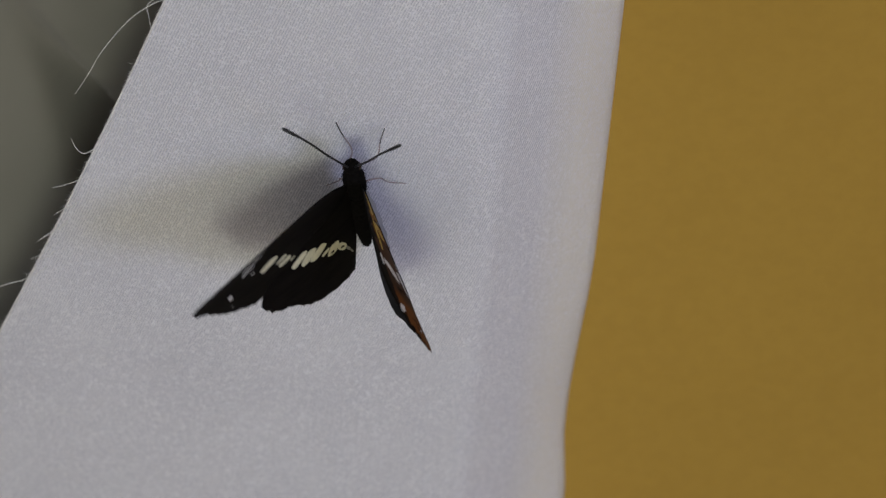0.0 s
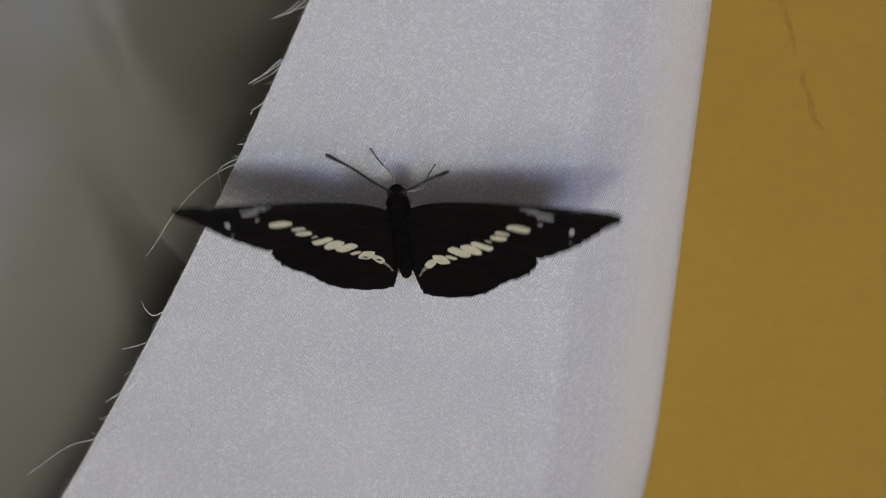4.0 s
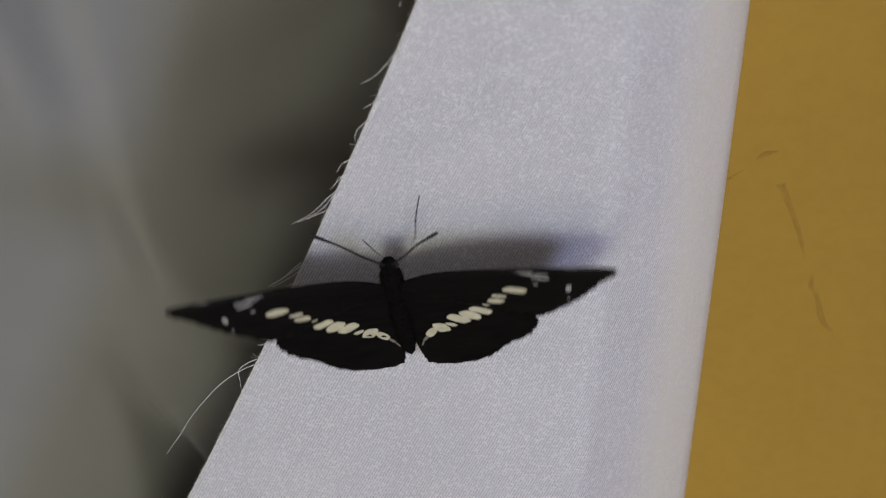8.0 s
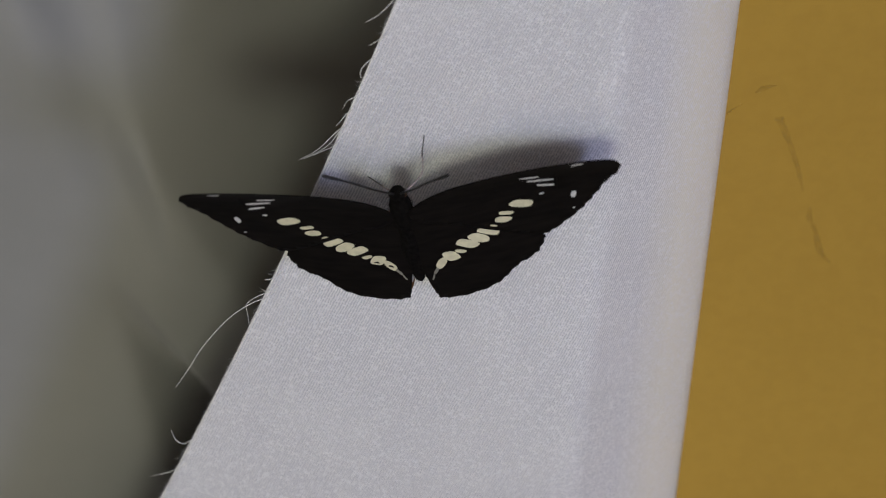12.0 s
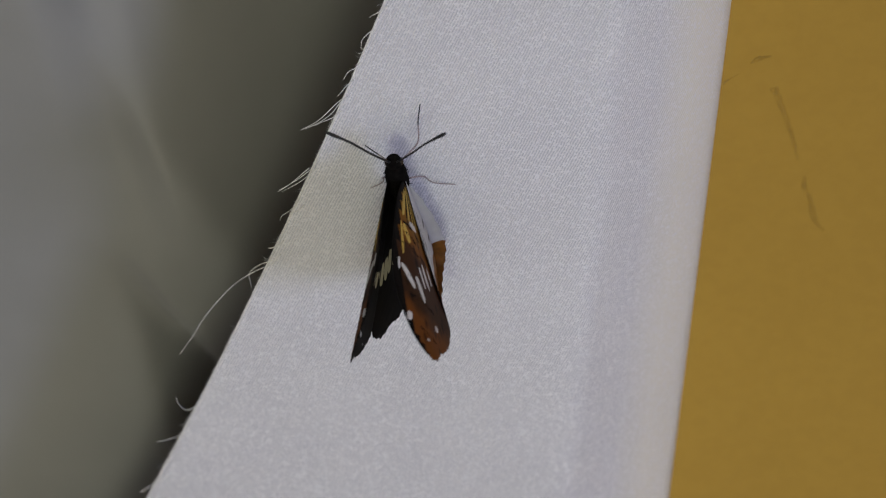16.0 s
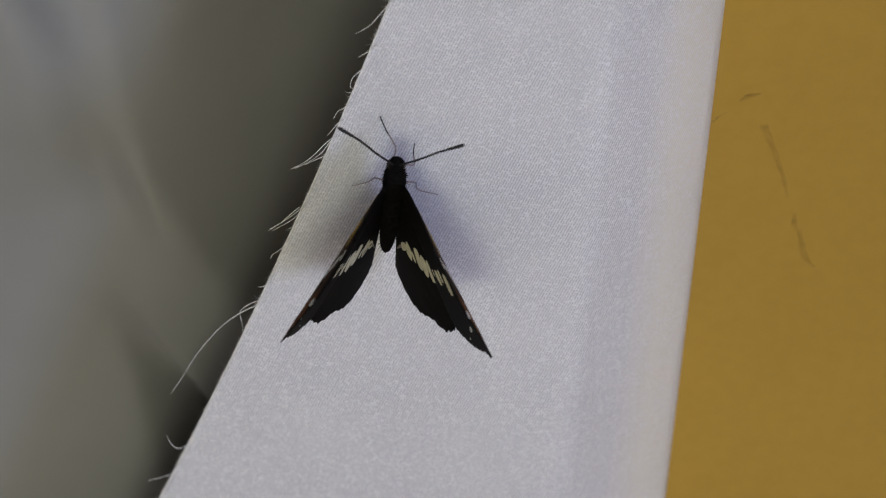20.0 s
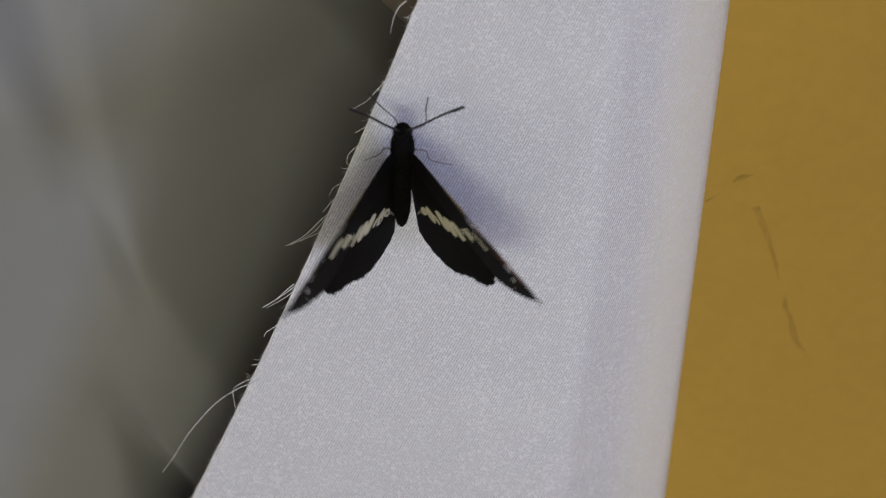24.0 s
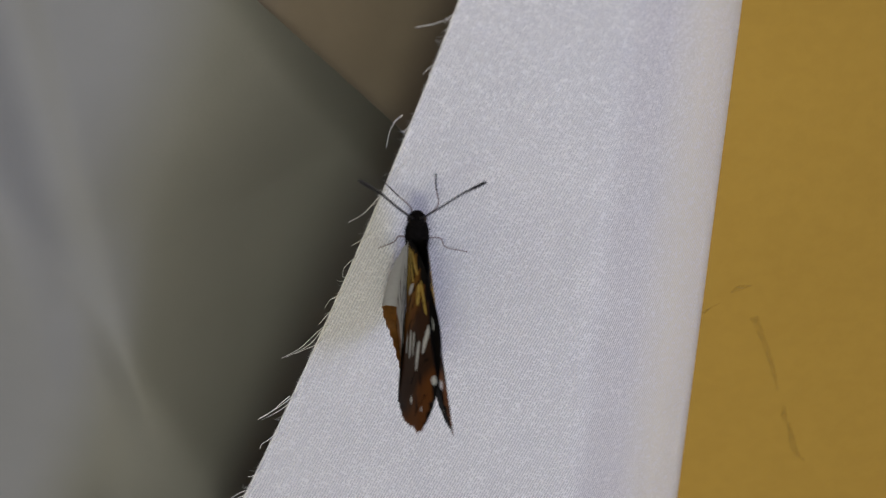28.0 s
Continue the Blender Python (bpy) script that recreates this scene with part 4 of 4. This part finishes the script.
        (21.0, -19.29, 45.80, -5.4, 61.5, 48.2, 6.0, 5.2, -2.5, -3.4, 7.3, 4.1),
        (21.2, -19.63, 46.14, -4.4, 70.9, 49.4, 4.9, 4.1, -3.6, -3.5, 3.6, 4.4),
        (21.4, -19.43, 44.94, -4.3, 45.2, 19.9, 4.2, 3.8, -0.9, -0.2, 4.0, 2.8),
        (21.5, -19.29, 44.21, -4.4, 29.7, 4.8, 5.6, 1.5, 2.1, 1.3, 5.3, 2.1),
        (21.7, -19.22, 45.56, -3.1, -7.2, -18.8, 0.4, -3.8, 1.7, 3.3, 2.2, 0.2),
        (21.9, -19.17, 46.25, -2.9, -11.1, -20.8, -0.6, -3.8, 1.6, 3.3, 1.7, 0.2),
        (22.1, -19.12, 46.21, -3.9, 18.1, 2.3, 5.8, 0.9, 2.8, 1.8, 5.8, 1.8),
        (22.3, -19.40, 47.31, -3.8, 57.7, 41.2, 2.6, 4.1, -2.3, -1.6, 3.6, 4.2),
        (22.5, -19.41, 47.92, -3.3, 80.0, 63.7, 5.2, 2.5, -2.6, -3.3, 4.9, 3.9),
        (22.7, -19.29, 48.61, -3.3, 61.8, 47.4, 2.8, 3.9, -2.7, -2.4, 3.4, 4.6),
        (22.9, -18.92, 48.83, -3.2, 22.2, 3.5, 5.6, 1.7, 2.6, 1.2, 5.5, 2.2),
        (23.1, -18.82, 50.15, -1.8, -15.1, -22.9, -1.1, -3.8, 1.6, 3.3, 1.6, 0.2),
        (23.3, -18.81, 50.47, -2.1, -5.2, -15.5, 1.2, -3.4, 1.8, 2.8, 2.8, 0.3),
        (23.5, -18.77, 50.81, -2.5, 16.6, 4.2, 5.6, 1.9, 2.5, 0.8, 5.5, 2.2),
        (23.6, -18.93, 53.05, -2.9, 50.0, 27.2, 3.6, 4.3, -1.2, 0.0, 3.5, 3.0),
        (23.8, -19.20, 54.66, -2.3, 76.3, 57.7, 6.1, 4.3, -3.9, -3.9, 5.0, 4.6),
        (24.0, -18.89, 55.89, -1.5, 60.7, 52.7, 3.2, 8.7, -6.8, -4.6, 4.1, 8.1),
        (24.2, -17.69, 58.30, -2.6, 26.6, 18.4, 6.1, 4.6, 2.6, 0.6, 5.2, 3.2),
        (24.4, -16.73, 59.59, -1.9, -10.3, -17.6, -0.1, -3.2, 1.6, 2.6, 1.9, 0.3),
        (24.6, -16.40, 59.72, -1.7, -16.4, -21.1, -1.3, -3.4, 1.6, 3.0, 1.6, 0.3),
        (24.8, -16.30, 59.35, -2.3, 1.8, -7.5, 4.4, -0.8, 2.2, 1.0, 4.3, 0.6),
        (25.0, -16.46, 60.31, -2.8, 48.9, 38.6, 5.1, 5.7, 1.1, 0.2, 2.7, 2.0),
        (25.2, -16.41, 60.28, -2.0, 78.2, 65.3, 6.0, 1.7, -3.4, -3.6, 5.8, 2.8),
        (25.4, -16.38, 60.55, -2.4, 84.8, 70.5, 6.7, -1.0, -3.8, -4.7, 7.2, 0.2),
        (25.6, -16.32, 60.49, -1.5, 76.8, 62.1, 5.7, 2.8, -3.7, -3.6, 5.1, 3.9),
        (25.8, -16.26, 60.89, -1.5, 59.0, 44.7, 2.8, 4.3, -2.9, -2.4, 3.4, 4.5),
        (26.0, -16.29, 60.54, -1.8, 38.9, 26.2, 5.8, 4.5, 1.6, 0.7, 4.8, 3.1),
        (26.2, -16.19, 60.00, -1.2, 16.4, 4.2, 4.7, 2.1, 2.6, 0.4, 5.0, 2.5),
        (26.4, -16.20, 59.84, -1.0, -8.5, -16.5, 1.0, -1.9, 2.0, 1.5, 2.4, 0.5),
        (26.6, -16.15, 59.99, -1.1, -6.6, -16.0, 1.7, -1.5, 2.2, 1.3, 2.6, 0.6),
        (26.8, -16.16, 60.34, -1.1, 2.1, -7.0, 3.9, -0.4, 2.4, 0.5, 3.4, 0.7),
        (27.0, -16.20, 61.20, -1.3, 21.5, 10.4, 2.2, 0.5, 2.9, 0.5, 2.6, 1.2),
        (27.2, -16.43, 60.69, -1.5, 45.2, 34.5, 4.1, 4.6, 0.3, -0.2, 3.2, 3.3),
        (27.4, -16.38, 60.41, -0.6, 70.3, 57.4, 4.6, 3.6, -3.7, -3.2, 3.6, 4.5),
        (27.6, -16.32, 60.92, -1.3, 87.5, 72.4, 6.6, -3.5, -4.5, -6.1, 7.8, -3.1),
        (27.8, -16.28, 60.90, -1.1, 94.1, 80.3, 5.3, -5.6, -5.3, -7.4, 7.4, -5.4),
        (28.0, -16.24, 60.81, -0.9, 93.4, 80.9, 5.3, -6.0, -5.5, -7.8, 5.7, -6.0),
    )
    walk(butterfly, [(r[0], pose(r[1] * MM, -9.5 * MM, Z0 + r[2] * MM, 102, -r[3], 0)) for r in rows])
    for side, fore, hind in WINGS:
        k = 0 if side < 0 else 1
        walk(fore, [(r[0], wing_pose(side, r[4 + k], r[6 + k], r[8 + k])) for r in rows])
        walk(hind, [(r[0], wing_pose(side, r[4 + k], r[10 + k], r[8 + k])) for r in rows])
    # seconds, turn and rise of each feeler
    left = ((0, 127, -3), (1, 125, 0), (2, 129, -4), (3, 129, -2), (6, 129, 3), (7, 129, 6), (8, 129, 4), (9, 128, 5), (9.8, 128, 5), (10, 126, -2), (10.3, 129, 8), (11, 129, 11), (13.6, 130, 8), (14, 120, -7), (14.5, 131, 8), (15, 131, 9), (16, 124, 6), (16.7, 126, 5), (17, 120, -7), (17.4, 129, 5), (18.4, 129, 5), (18.8, 115, -9), (19, 111, -11), (19.6, 115, -7), (20, 128, 6), (21, 121, 14), (24, 122, 18), (25, 125, 11), (26, 126, 7), (27, 128, 10), (28, 123, 7))
    right = ((0, 55, 13), (1, 50, 15), (2, 51, 10), (3, 54, 15), (6, 56, 12), (7, 50, 12), (8, 54, 10), (9, 54, 14), (9.8, 54, 14), (10, 39, -33), (10.3, 50, 12), (11, 49, 18), (13.6, 53, 14), (14, 46, -16), (14.5, 53, 16), (15, 53, 18), (16, 52, 11), (16.7, 52, 11), (17, 48, -7), (17.4, 51, 14), (18.4, 51, 14), (18.8, 42, -12), (19, 40, -16), (19.6, 42, -4), (20, 51, 11), (21, 46, 8), (24, 53, 14), (25, 49, 8), (26, 47, 0), (27, 47, 7), (28, 49, 4))
    for side, feeler, turns in ((-1, FEELERS[0], left), (1, FEELERS[1], right)):
        walk(feeler, [(t, pose(side * 0.5 * MM, 5.2 * MM, 0.3 * MM, 0, -e, a)) for t, a, e in turns])
    # seconds and where each forefoot stands, in millimetres from the leg's root
    feet_left = ((0, -2.0, -3.0, -9.3), (1, -1.7, -3.0, -9.3), (2, -2.8, -2.4, -9.5), (3, -3.2, -3.0, -9.3), (6, -3.3, -3.4, -9.3), (7, -5.6, 0.0, -10.0), (8, -3.9, -6.0, -8.7), (9, -4.9, -7.1, -8.5), (18, -4.6, -7.3, -8.4), (19, -3.8, 0.2, -10.0), (20, -1.6, -2.6, -9.4), (21, -4.5, -4.3, -9.1), (24, -4.0, -4.0, -9.2), (25, -3.5, -4.2, -9.1), (28, -3.9, -3.9, -9.2))
    feet_right = ((0, 3.3, -4.6, -9.0), (1, 6.2, -0.4, -9.9), (2, 6.5, -10.0, -7.9), (3, 4.0, -5.2, -8.9), (6, 4.4, -9.8, -7.9), (7, 2.7, -3.9, -9.2), (8, 3.3, 1.0, -10.2), (9, 2.6, -0.9, -9.8), (18, 2.5, -0.6, -9.9), (19, 0.1, -3.6, -9.2), (20, 1.9, -6.9, -8.5), (21, 3.4, -6.2, -8.7), (24, 2.4, -4.3, -9.1), (25, 1.4, -3.0, -9.4), (28, 1.4, -2.5, -9.5))
    for side, limb, steps in ((-1, FORELEGS[0], feet_left), (1, FORELEGS[1], feet_right)):
        rest = [(t, Vector((1, 0, 0)).rotation_difference(Vector((x, y, z)))) for t, x, y, z in steps]
        walk(limb, [(t, pose(side * 0.9 * MM, 3.6 * MM, -1.0 * MM) @ q.to_matrix().to_4x4()) for t, q in rest])


motions()
